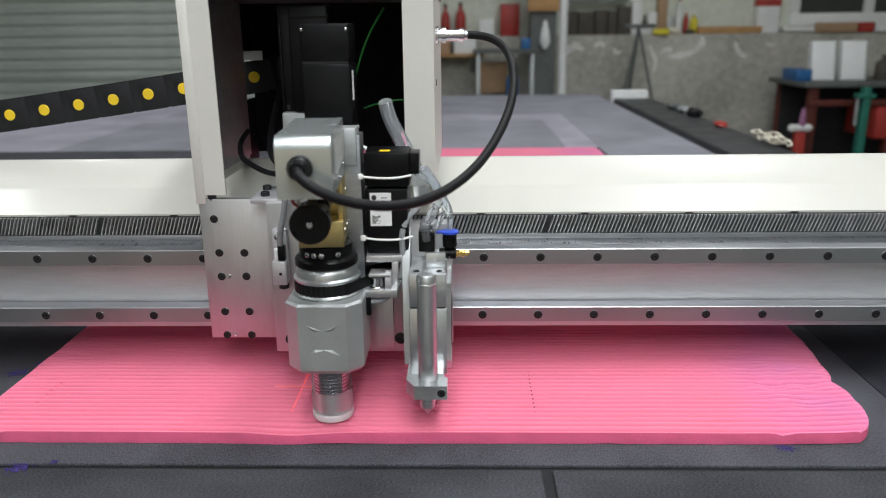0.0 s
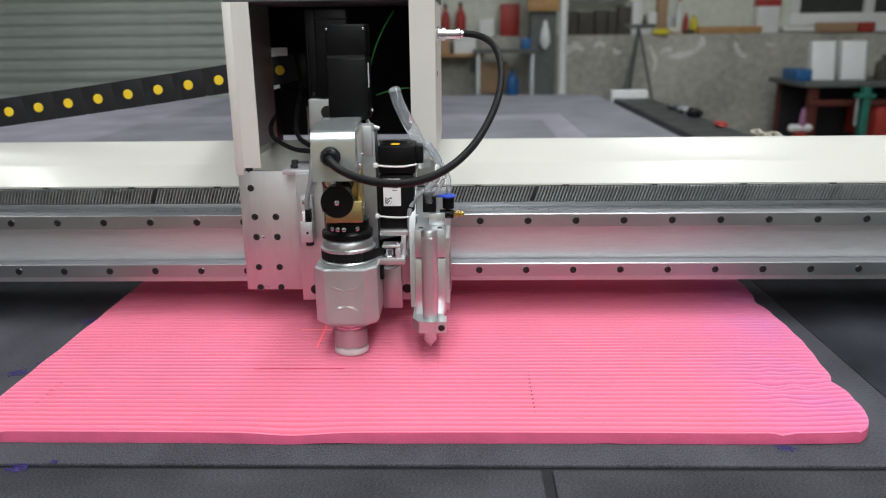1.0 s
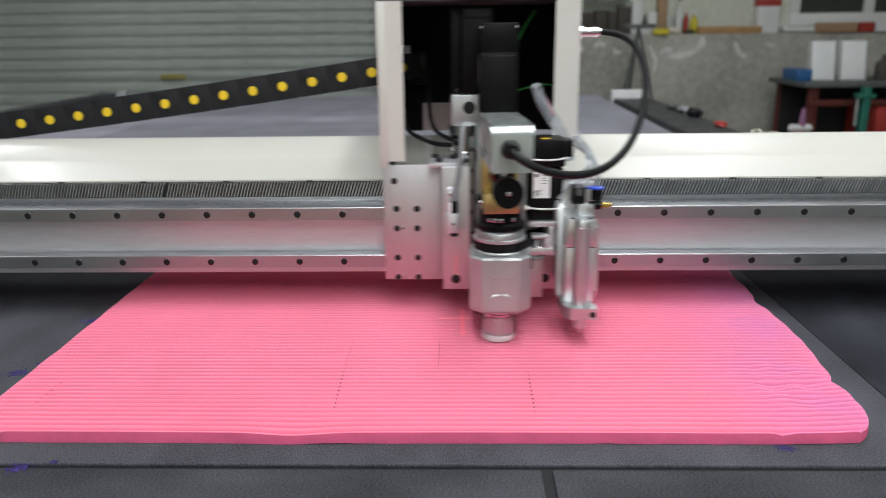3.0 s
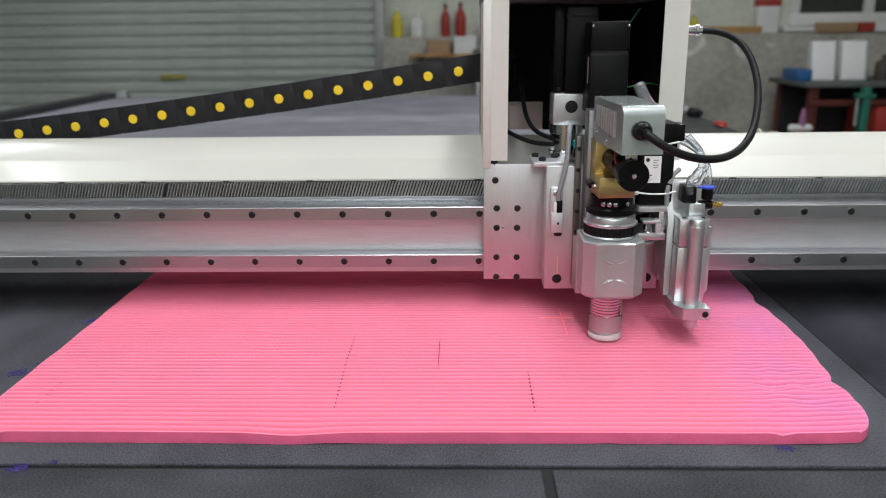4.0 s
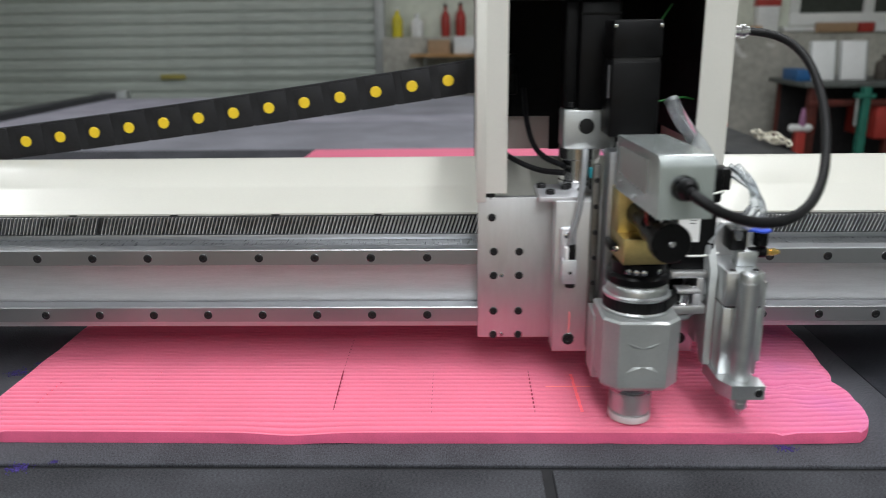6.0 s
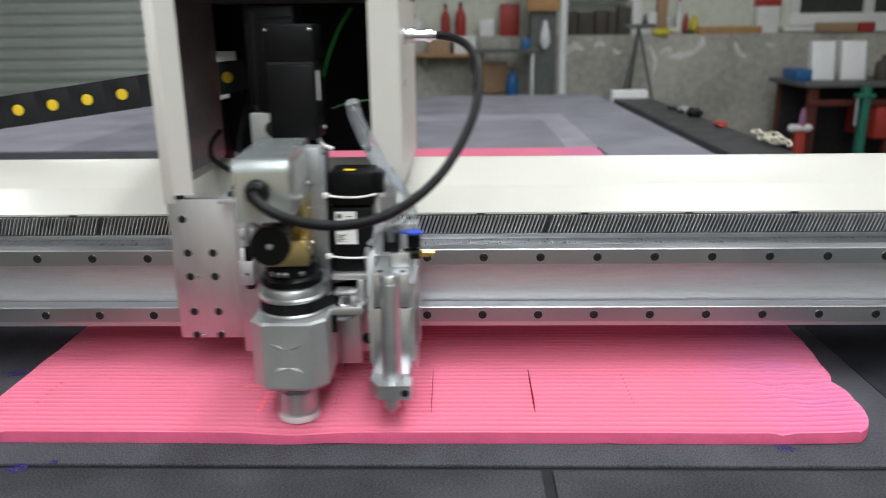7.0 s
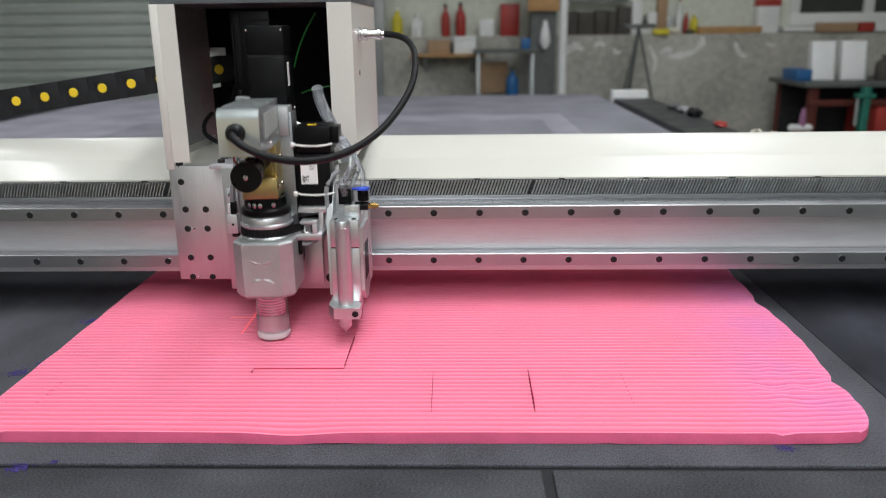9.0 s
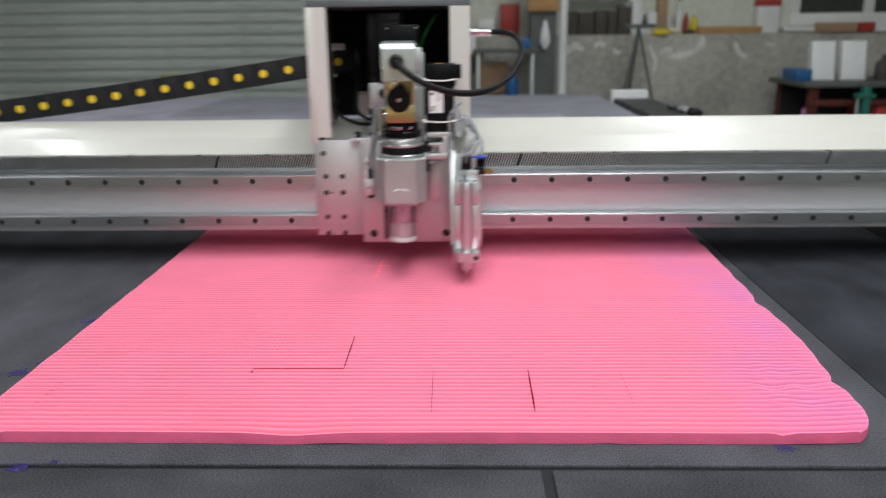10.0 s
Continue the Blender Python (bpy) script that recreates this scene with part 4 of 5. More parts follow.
    # z drive: bracket, coupling, servo tower
    zd = part("z_drive", box(0.1090, 0.1620, -0.0190, 0.0200, 0.2600, 0.3010, r=0.003), SATIN, ob, "aluminium motor mount", m=pose(0.006, 0.030, -0.0045))
    part("hole", lathe(bmesh.new(), ((0.0080, -0.001), (0.0080, 0.0005), (0.007, 0.0006)), (0.1325, -0.0191, 0.2840), turn=pose(0, 0, 0, 90, 0, 0), seg=20), BLACK_BOLT, zd, "dark access hole")
    part("coupling", lathe(bmesh.new(), ((0.021, 0), (0.0215, 0.002), (0.0215, 0.012), (0.0205, 0.013), (0.0205, 0.034), (0.0215, 0.035), (0.0215, 0.046)), (0.1280, -0.006, 0.2155), seg=32), CHROME, zd, "bright round coupling")
    part("servo_motor", box(0.1225, 0.1620, -0.022, 0.022, 0.3010, 0.4060, r=0.003), MOTOR, zd, "tall black servo motor")
    part("motor_flank", box(0.1090, 0.1226, -0.012, 0.020, 0.3010, 0.4060, r=0.002), MOTOR, zd)
    part("motor_rib", box(0.1105, 0.1125, -0.0145, -0.011, 0.303, 0.388, r=0.0005), MOTOR, zd)
    part("motor_joint", box(0.1220, 0.1625, -0.0228, 0.0225, 0.3930, 0.3950), MOTOR, zd)
    part("motor_screw", rod(bmesh.new(), (0.1165, -0.0145, 0.303), 0.0028, 0.005), BLACK_BOLT, zd)
    part("teal_connector", box(0.1345, 0.1405, -0.040, -0.030, 0.2340, 0.2440, r=0.001), TEAL, zd, "teal plug")
    part("black_plug", box(0.1345, 0.1410, -0.041, -0.029, 0.2225, 0.2340, r=0.001), BLACK_PLASTIC, zd)
    for k, pts in enumerate(([(0.042, 0.090, 0.268), (0.043, 0.060, 0.262), (0.047, 0.036, 0.255), (0.058, 0.012, 0.247), (0.085, -0.010, 0.238), (0.110, -0.030, 0.238)], [(0.078, 0.110, 0.312), (0.078, 0.070, 0.285), (0.082, 0.030, 0.262), (0.092, 0.000, 0.250), (0.110, -0.030, 0.245)])):
        part("black_cable", hose(bmesh.new(), pts, 0.0030, 24, 10), RUBBER, zd, "black cable")
    # slide rail of the z axis
    sl = part("slide_rail", box(0.1380, 0.1450, -0.0475, -0.0370, 0.0600, 0.2500, r=0.0006), DARKRAIL, ob, "dark steel slide rail")
    for i in range(6):
        part("bolt", small, None, sl, m=pose(0.1415, -0.0476, 0.105 + i * 0.026))
    # white housing
    for nm, pts in (("housing_side", [(0.0272, -0.0110), (0.0568, -0.0110), (0.0568, -0.0085), (0.0297, -0.0085), (0.0297, 0.1850), (0.0272, 0.1850)]),
                    ("housing_side", [(0.2730, -0.0110), (0.2430, -0.0110), (0.2430, -0.0085), (0.2705, -0.0085), (0.2705, 0.2400), (0.2730, 0.2400)])):
        w = part(nm, prism(bmesh.new(), pts, "z", 0.2235 if pts[0][0] > 0.1 else 0.2150, 0.4090), WHITE, ob, "warm white powder coated side panel")
    part("side_lip", box(0.0258, 0.0355, -0.0125, -0.0106, 0.2060, 0.4085, r=0.0005), WHITE, ob, "white folded lip")
    part("housing_top", box(0.0262, 0.2740, -0.0100, 0.2405, 0.4090, 0.4190, r=0.001), TOPGREY, ob, "dark grey top plate")
    part("housing_back", box(0.0297, 0.2705, 0.2300, 0.2320, 0.2655, 0.4090), INSIDE, ob, "black inner panel")
    part("housing_back", box(0.0297, 0.0680, 0.2300, 0.2320, 0.2225, 0.2655), INSIDE, ob, "black inner panel")
    part("rear_panel", box(0.0600, 0.1300, 0.2420, 0.2440, 0.2215, 0.2640), WHITE, ob, "white rear panel")
    part("housing_back", box(0.1250, 0.2705, 0.2300, 0.2320, 0.2225, 0.2655), INSIDE, ob, "black inner panel")
    for z0, z1 in ((0.3480, 0.4088), (0.2152, 0.2930)):
        part("side_flap", box(0.0272, 0.0297, 0.1852, 0.2300, z0, z1), INSIDE, ob, "black flap over the chain entry")
    part("plug_hole", lathe(bmesh.new(), ((0.0034, -0.001), (0.0034, 0.0006), (0.0020, 0.0007)), (0.2730, 0.0440, 0.3225), "x", 16), BLACK_BOLT, ob, "dark plug in the side panel")
    part("inner_panel", box(0.2560, 0.2580, -0.0060, 0.2300, 0.2600, 0.4090), INSIDE, ob, "black inner panel")
    part("inner_panel", box(0.0302, 0.0318, -0.0080, 0.1850, 0.2260, 0.4085), INSIDE_GLOSS, ob, "satin grey inner panel")
    part("green_wire", hose(bmesh.new(), [(0.190, 0.03, 0.330), (0.197, 0.03, 0.352), (0.208, 0.03, 0.376), (0.222, 0.03, 0.398)], 0.0011, 16, 8), GREEN_WIRE, ob, "green wire")
    part("green_wire", hose(bmesh.new(), [(0.198, 0.03, 0.298), (0.212, 0.02, 0.303), (0.235, 0.02, 0.307), (0.25, 0.03, 0.304)], 0.0009, 16, 8), GREEN_WIRE, ob, "green wire")
    part("ribbed_hose", hose(bmesh.new(), [(0.222, 0.010, 0.306), (0.227, 0.0, 0.292), (0.236, -0.014, 0.276), (0.246, -0.026, 0.260), (0.256, -0.032, 0.240), (0.260, -0.036, 0.218)], 0.0072, 34, 14, 0.06), TUBE, ob, "clear ribbed hose")
    part("white_cable", hose(bmesh.new(), [(0.196, -0.01, 0.285), (0.190, -0.015, 0.277), (0.194, -0.02, 0.268), (0.205, -0.02, 0.263)], 0.0022, 16, 8), NYLON, ob, "white cable")
    # round connector on the housing's side
    cn = part("round_connector", lathe(bmesh.new(), ((0.0092, -0.002), (0.0092, 0.0030), (0.0066, 0.0034), (0.0066, 0.0060), (0.0082, 0.0064), (0.0082, 0.0110), (0.0060, 0.0114), (0.0060, 0.0240), (0.0072, 0.0244), (0.0072, 0.0290), (0.0050, 0.0300), (0.0050, 0.0330)), (0.2730, 0.0480, 0.3703), "x", 28), CHROME, ob, "chromed round connector")
    # laser cross on the foam and on the plate
    ls = part("laser_cross", box(0.1286, 0.1294, -0.0930, -0.0090, 0.01205, 0.01225), LASER, ob, "red laser cross")
    part("laser_bar", box(0.0990, 0.1455, -0.0386, -0.0374, 0.01205, 0.01225), LASER_DIM, ls, "faint red laser bar")
    part("laser_mark", box(0.1205, 0.1213, -0.0373, -0.0371, 0.0720, 0.0960), LASER_DIM, ls, "red laser streak on the plate")
    pen(ob)
    return ob


def pen(ob):
    """The pen cylinder on its bracket."""
    pn = part("pen_unit", box(0.2507, 0.2847, -0.1130, -0.0560, 0.1297, 0.1622, r=0.0008), ANODISED, ob, "anodised aluminium pen unit")
    part("guide", box(0.2503, 0.2850, -0.1130, -0.0900, 0.0620, 0.1284, r=0.0008), ANODISED, pn, "aluminium guide block")
    part("arm", prism(bmesh.new(), [(-0.0372, 0.200), (-0.060, 0.200), (-0.0900, 0.157), (-0.0900, 0.062), (-0.080, 0.062), (-0.0372, 0.115)], "x", 0.2430, 0.2500), SATIN, pn, "dull aluminium arm plate")
    part("spacer", box(0.2440, 0.2900, -0.0560, -0.0372, 0.0700, 0.1950, r=0.0008), ALU_V, pn, "aluminium spacer")
    part("side_frame", prism(bmesh.new(), [(-0.110, 0.152), (-0.056, 0.152), (-0.056, 0.070), (-0.075, 0.058), (-0.090, 0.058), (-0.110, 0.075)], "x", 0.2835, 0.2890), ANODISED, pn, "aluminium side frame")
    part("joint", box(0.2512, 0.2840, -0.1115, -0.0700, 0.1283, 0.1298), BLACK_BOLT, pn, "dark joint line")
    part("slot", box(0.2888, 0.2895, -0.0980, -0.0680, 0.0850, 0.1300, r=0.0003), BLACK_BOLT, pn, "dark slot")
    part("cylinder", lathe(bmesh.new(), ((0.0082, 0), (0.0090, 0.0008), (0.0090, 0.0930), (0.0093, 0.0932), (0.0093, 0.0950), (0.0090, 0.0952), (0.0090, 0.1010), (0.0080, 0.1030), (0.0070, 0.1035)), (0.2672, -0.1220, 0.0620), seg=32), ANODISED, pn, "round aluminium cylinder")
    cl = part("clamp", prism(bmesh.new(), [(0.2470, -0.0800), (0.2470, -0.1250), (0.2550, -0.1390), (0.2855, -0.1390), (0.2855, -0.1210), (0.2820, -0.1180), (0.2820, -0.0800)], "z", 0.0490, 0.0625), ANODISED, pn, "aluminium clamp")
    part("bolt", socket_bolt(0.0038), None, cl, m=pose(0.2800, -0.1391, 0.0555))
    part("tip", lathe(bmesh.new(), ((0.0008, 0), (0.0015, 0.0020), (0.0055, 0.0065), (0.0072, 0.0085), (0.0072, 0.0135), (0.0067, 0.0138), (0.0067, 0.0145), (0.0072, 0.0148), (0.0072, 0.021)), (0.2668, -0.1285, 0.0290), seg=24), ANODISED, pn, "pointed metal tip")
    part("valve_block", box(0.2656, 0.2841, -0.0935, -0.0790, 0.1622, 0.1763, r=0.0008), ANODISED, pn, "aluminium valve block")
    part("valve", box(0.2590, 0.2740, -0.0900, -0.0680, 0.1763, 0.1960, r=0.001), BLACK_PLASTIC, pn, "black valve")
    for x in (0.2545, 0.2755):
        part("bolt", socket_bolt(0.0028), None, pn, m=pose(x + 0.003, -0.1060, 0.1624, -90, 0, 0))
    el = part("elbow", lathe(bmesh.new(), ((0.0058, 0), (0.0066, 0.001), (0.0066, 0.0125), (0.0058, 0.0135)), (0.2880, -0.0850, 0.1800), seg=24), BLACK_PLASTIC, pn, "black push-in elbow")
    part("elbow_arm", rod(bmesh.new(), (0.2780, -0.0850, 0.1735), 0.0052, 0.0160, "x", 20), BLACK_PLASTIC, el)
    part("blue_ring", lathe(bmesh.new(), ((0.0070, 0), (0.0086, 0.0008), (0.0086, 0.0024), (0.0062, 0.0034)), (0.2880, -0.0850, 0.1930), seg=24), BLUE, el, "blue release ring")
    part("blue_tab", box(0.2745, 0.2850, -0.0880, -0.0815, 0.1932, 0.1958, r=0.0012), BLUE, el)
    part("brass_nozzle", lathe(bmesh.new(), ((0.0036, 0), (0.0036, 0.003), (0.0026, 0.0033), (0.0026, 0.0045), (0.0038, 0.0048), (0.0038, 0.0085), (0.0024, 0.009), (0.0026, 0.0125), (0.0016, 0.013)), (0.2935, -0.0850, 0.1735), "x", 6), GOLD, el, "brass nozzle")
    for pts, r in (([(0.288, -0.085, 0.195), (0.288, -0.084, 0.214), (0.280, -0.078, 0.230), (0.268, -0.068, 0.240), (0.256, -0.060, 0.246)], 0.0030), ([(0.272, -0.088, 0.195), (0.279, -0.088, 0.206), (0.284, -0.085, 0.220), (0.276, -0.078, 0.238), (0.26, -0.065, 0.252)], 0.0026), ([(0.2665, -0.088, 0.187), (0.265, -0.090, 0.203), (0.270, -0.092, 0.210), (0.277, -0.090, 0.222), (0.276, -0.082, 0.236), (0.264, -0.070, 0.252)], 0.0042)):
        part("clear_tube", hose(bmesh.new(), pts, r, 26, 10, 0.08 if r > 0.004 else 0), TUBE, pn, "clear air tube")


def tool(ob):
    """What slides up and down on the head: carriage, spindle, motors, cable box and foot. Its zero is the raised pose between two cuts."""
    tl = part("tool_slide", box(0.1470, 0.2060, -0.0760, -0.0485, 0.0950, 0.2830, r=0.001), STEEL, ob, "dull metal tool slide")
    part("slide_arm", box(0.1375, 0.1490, -0.0860, -0.0500, 0.0620, 0.1270, r=0.0008), SATIN, tl, "grey bracket plate")
    for z in (0.070, 0.119):
        part("screw", lathe(bmesh.new(), ((0.0032, -0.001), (0.0032, 0.0015), (0.002, 0.002)), (0.1440, -0.0862, z), turn=pose(0, 0, 0, 90, 0, 0), seg=14), CHROME, tl)
    # tool motor tower
    mt = part("tool_motor", box(0.1500, 0.1960, -0.0470, -0.0010, 0.2760, 0.3470, r=0.003), MOTOR, ob, "black square motor")
    part("encoder_cap", box(0.1500, 0.1960, -0.0470, -0.0010, 0.3485, 0.3830, r=0.003), MOTOR, mt, "black encoder cap")
    part("joint", box(0.1515, 0.1945, -0.0455, -0.0025, 0.3465, 0.3490), BLACK_BOLT, mt)
    part("label", box(0.1955, 0.1963, -0.037, -0.027, 0.312, 0.340), PAPER, mt, "white side label")
    part("label", box(0.1497, 0.1505, -0.040, -0.032, 0.312, 0.342), GREYCABLE, mt, "grey side label")
    for x in (0.1525, 0.1935):
        part("screw", rod(bmesh.new(), (x, -0.0475, 0.376), 0.0014, 0.003), CHROME, mt)
    part("mount", box(0.1560, 0.2030, -0.0800, -0.0560, 0.2560, 0.2900, r=0.001), SATIN, tl, "dull aluminium mount")
    # brass block, disc and cable box stand a few degrees turned about the spindle
    turned = pose(0.1735, -0.1060, 0, 0, 0, 4.1) @ pose(-0.1735, 0.1060, 0)
    bm = bmesh.new()
    bar(bm, 0.1530, 0.1932, -0.1215, -0.0720, 0.1890, 0.2130, r=0.0008)
    bar(bm, 0.1530, 0.1932, -0.0980, -0.0720, 0.2125, 0.2525, r=0.0008)
    bar(bm, 0.1880, 0.1930, -0.1130, -0.0975, 0.2125, 0.2525, r=0.0006)
    bb = part("brass_block", bm, BRASS, tl, "gold coloured metal block", m=turned)
    for y, z in ((-0.1050, 0.2010), (-0.0850, 0.2010), (-0.0850, 0.2340)):
        part("screw", lathe(bmesh.new(), ((0.0020, -0.0005), (0.0020, 0.0010), (0.0012, 0.0014)), (0.1932, y, z), "x", 12), CHROME, bb)
    dm = part("disc_motor", lathe(bmesh.new(), ((0.0120, 0.0), (0.0125, 0.035), (0.0155, 0.0352), (0.0165, 0.0362), (0.0165, 0.0462), (0.0158, 0.0470), (0.0030, 0.0470)), (0.1722, -0.1390, 0.2265), turn=pose(0, 0, 0, 90, 0, 0), seg=36), BLACK_PLASTIC, tl, "black round eccentric disc", m=turned)
    part("shaft", lathe(bmesh.new(), ((0.0026, 0), (0.0026, 0.0016), (0.0018, 0.0022)), (0.1722, -0.1860, 0.2265), turn=pose(0, 0, 0, 90, 0, 0), seg=16), CHROME, dm, "bright shaft end")
    part("arm", rod(bmesh.new(), (0.1722, -0.1420, 0.2310), 0.0118, 0.0440, "y", 28), BLACK_PLASTIC, dm, "black motor barrel")
    part("red_wire", hose(bmesh.new(), [(0.160, -0.160, 0.236), (0.157, -0.166, 0.242), (0.158, -0.16, 0.25)], 0.0012, 8, 6), RED, dm)
    part("stop_block", box(0.1460, 0.1530, -0.1000, -0.0760, 0.1960, 0.2030, r=0.001), BLACK_PLASTIC, tl, "black stop block")
    part("stop_screw", rod(bmesh.new(), (0.1485, -0.1040, 0.1990), 0.0025, 0.006, "x", 14), CHROME, tl)
    # collar, rings, belt
    cx, cy = 0.1735, -0.0980
    part("collar", lathe(bmesh.new(), ((0.0245, 0.0205), (0.0245, 0.0100), (0.0278, 0.0085), (0.0290, 0.0070), (0.0290, 0.0015), (0.0270, 0.0))[::-1], (cx, cy, 0.1675), seg=48), BLACK_PLASTIC, tl, "black collar")
    for a in (-122, -106, -90, -55):
        part("collar_screw", lathe(bmesh.new(), ((0.0027, -0.001), (0.0027, 0.0010), (0.0018, 0.0014)), (cx + 0.0245 * math.cos(radians(a)), cy + 0.0245 * math.sin(radians(a)), 0.1815), turn=pose(0, 0, 0, 0, 90, a), seg=12), CHROME, tl)
    part("ring", lathe(bmesh.new(), ((0.0305, 0.0), (0.0312, 0.001), (0.0312, 0.0025), (0.0285, 0.0040), (0.0285, 0.0085), (0.0275, 0.0110), (0.0255, 0.0132)), (cx, cy, 0.1545), seg=48), ANODISED, tl, "bright aluminium ring")
    part("belt", prism(bmesh.new(), [(cx + (0.0308 if (k // 2) % 2 else 0.0301) * math.cos(k * math.pi / 80), cy + (0.0308 if (k // 2) % 2 else 0.0301) * math.sin(k * math.pi / 80)) for k in range(160)], "z", 0.1438, 0.1545), RUBBER, tl, "black toothed belt")
    part("flange", lathe(bmesh.new(), ((0.0305, 0), (0.0318, 0.0008), (0.0318, 0.0020), (0.0305, 0.0034)), (cx, cy, 0.1405), seg=48), ANODISED, tl, "aluminium flange")
    for s in (-1, 1):
        bm = bmesh.new()
        prism(bm, [(cx + 0.022, cy + s * 0.0215), (0.2300, -0.0580 + s * 0.008), (0.2300, -0.0580 + s * 0.0095), (cx + 0.022, cy + s * 0.0230)], "z", 0.1440, 0.1543)
        part("belt_run", bm, RUBBER, tl, "black toothed belt")
    # spindle body: eight-sided, with a raised bow-tie mark
    x0, x1, y0, y1, ch = 0.1385, 0.2085, -0.1385, -0.0720, 0.0130
    oc = [(x0 + ch, y0), (x1 - ch, y0), (x1, y0 + ch), (x1, y1), (x0, y1), (x0, y0 + ch)]
    bm = bmesh.new()
    lo = [(x + (cx - x) * 0.10, y + (cy - y) * 0.10) for x, y in oc]
    rings = []
    for z, pts in ((0.0722, lo), (0.0765, oc), (0.1385, oc), (0.1405, [(x + (cx - x) * 0.06, y + (cy - y) * 0.06) for x, y in oc])):
        rings.append([bm.verts.new((x, y, z)) for x, y in pts])
    for a, b in zip(rings, rings[1:]):
        for i in range(6):
            bm.faces.new((a[i], a[(i + 1) % 6], b[(i + 1) % 6], b[i]))
    bm.faces.new(rings[0][::-1])
    bm.faces.new(rings[-1])
    body = part("spindle_body", bm, SATIN, tl, "grey eight-sided spindle body", angle=20)
    bm = bmesh.new()
    # a sunk square whose four corners run out in tapered facets
    zc, w, q = 0.1064, 0.0088, 0.0149
    for sx in (-1, 1):
        for sz in (-1, 1):
            tip = bm.verts.new((cx + sx * q, y0 - 0.0001, zc + sz * q))
            ina = bm.verts.new((cx + sx * w * 0.95, y0 - 0.0001, zc + sz * w))
            inb = bm.verts.new((cx, y0 - 0.0001, zc + sz * w * 1.02))
            rise = bm.verts.new((cx + sx * w * 0.8, y0 - 0.0013, zc + sz * (w + 0.0026)))
            for f in ((tip, rise, ina), (ina, rise, inb), (tip, inb, rise)):
                bm.faces.new(f)
    part("raised_mark", bm, SATIN, tl, "raised geometric mark", angle=4)
    # sensor, pulley and bracket beside the body
    sn = part("sensor", box(0.2086, 0.2130, -0.0980, -0.0900, 0.1150, 0.1400, r=0.001), BLACK_PLASTIC, tl, "small black sensor")
    part("sensor_cable", hose(bmesh.new(), [(0.213, -0.094, 0.128), (0.222, -0.092, 0.128), (0.233, -0.085, 0.134), (0.241, -0.080, 0.148), (0.243, -0.078, 0.170), (0.243, -0.078, 0.190), (0.249, -0.074, 0.205), (0.258, -0.068, 0.212)], 0.0027, 48, 10, 0.12), GREYCABLE, tl, "grey sprung cable")
    br = part("motor_bracket", box(0.2050, 0.2385, -0.0985, -0.0500, 0.1330, 0.1412, r=0.001), ALU_V, tl, "aluminium motor bracket")
    part("bracket_leg", box(0.2330, 0.2390, -0.0860, -0.0500, 0.1412, 0.1640, r=0.0008), ALU_V, br)
    part("bracket_top", box(0.2085, 0.2425, -0.0850, -0.0400, 0.1638, 0.1705, r=0.001), ALU_V, br)
    part("pulley", lathe(bmesh.new(), ((0.0070, 0), (0.0076, 0.001), (0.0064, 0.002), (0.0064, 0.0095), (0.0076, 0.0105), (0.0060, 0.0115)), (0.2190, -0.0900, 0.1412), seg=24), CHROME, br, "bright belt pulley")
    part("pulley_cap", box(0.2120, 0.2330, -0.0975, -0.0790, 0.1528, 0.1560, r=0.0008), ALU_V, br)
    part("tension_block", box(0.2270, 0.2330, -0.0975, -0.0800, 0.1412, 0.1528, r=0.0008), ALU, br)
    part("screw", lathe(bmesh.new(), ((0.0030, 0), (0.0030, 0.0020), (0.0018, 0.0024)), (0.2290, -0.0885, 0.1560), seg=14), CHROME, br)
    pl = part("lower_plate", box(0.2070, 0.2300, -0.0560, -0.0480, 0.0640, 0.1250, r=0.0008), ALU_V, tl, "aluminium lower plate")
    # belt motor with label and zip ties
    bmn = part("belt_motor", box(0.2090, 0.2490, -0.0780, -0.0380, 0.1700, 0.2335, r=0.0025), MOTOR, tl, "black belt motor")
    part("encoder_cap", box(0.2088, 0.2515, -0.0788, -0.0375, 0.2350, 0.2675, r=0.003), MOTOR, bmn, "black encoder cap")
    part("plug", box(0.2505, 0.2600, -0.0740, -0.0480, 0.2460, 0.2660, r=0.0015), BLACK_PLASTIC, bmn)
    part("warning_label", box(0.2230, 0.2330, -0.0730, -0.0640, 0.2674, 0.2678), YELLOW, bmn, "yellow warning label")
    lb = part("label", box(0.2135, 0.2335, -0.0785, -0.0778, 0.1978, 0.2296), PAPER, bmn, "white printed label")
    bm = bmesh.new()
    rnd = random.Random(8)
    for i in range(8):
        for k in range(8):
            if rnd.random() < 0.5:
                bar(bm, 0.2150 + i * 0.001, 0.2159 + i * 0.001, -0.0787, -0.0785, 0.2000 + k * 0.001, 0.2009 + k * 0.001)
    for i, w in enumerate((0.006, 0.007, 0.005, 0.0065)):
        bar(bm, 0.2240, 0.2240 + w * 0.9, -0.0787, -0.0785, 0.2155 + i * 0.0030, 0.2163 + i * 0.0030)
    lathe(bm, ((0.0024, 0), (0.0024, 0.0003)), (0.2175, -0.0785, 0.2252), turn=pose(0, 0, 0, 90, 0, 0), seg=16)
    part("print", bm, INK, bmn, "black unreadable print")
    for z, dx in ((0.2445, 0.0), (0.1855, 0.002)):
        bm = bmesh.new()
        hose(bm, [(0.2060, -0.0795, z + 0.001), (0.2200, -0.0802, z - 0.0006), (0.2380, -0.0805, z - 0.0006), (0.2530, -0.0780, z + 0.0016)], 0.0011, 16, 8)
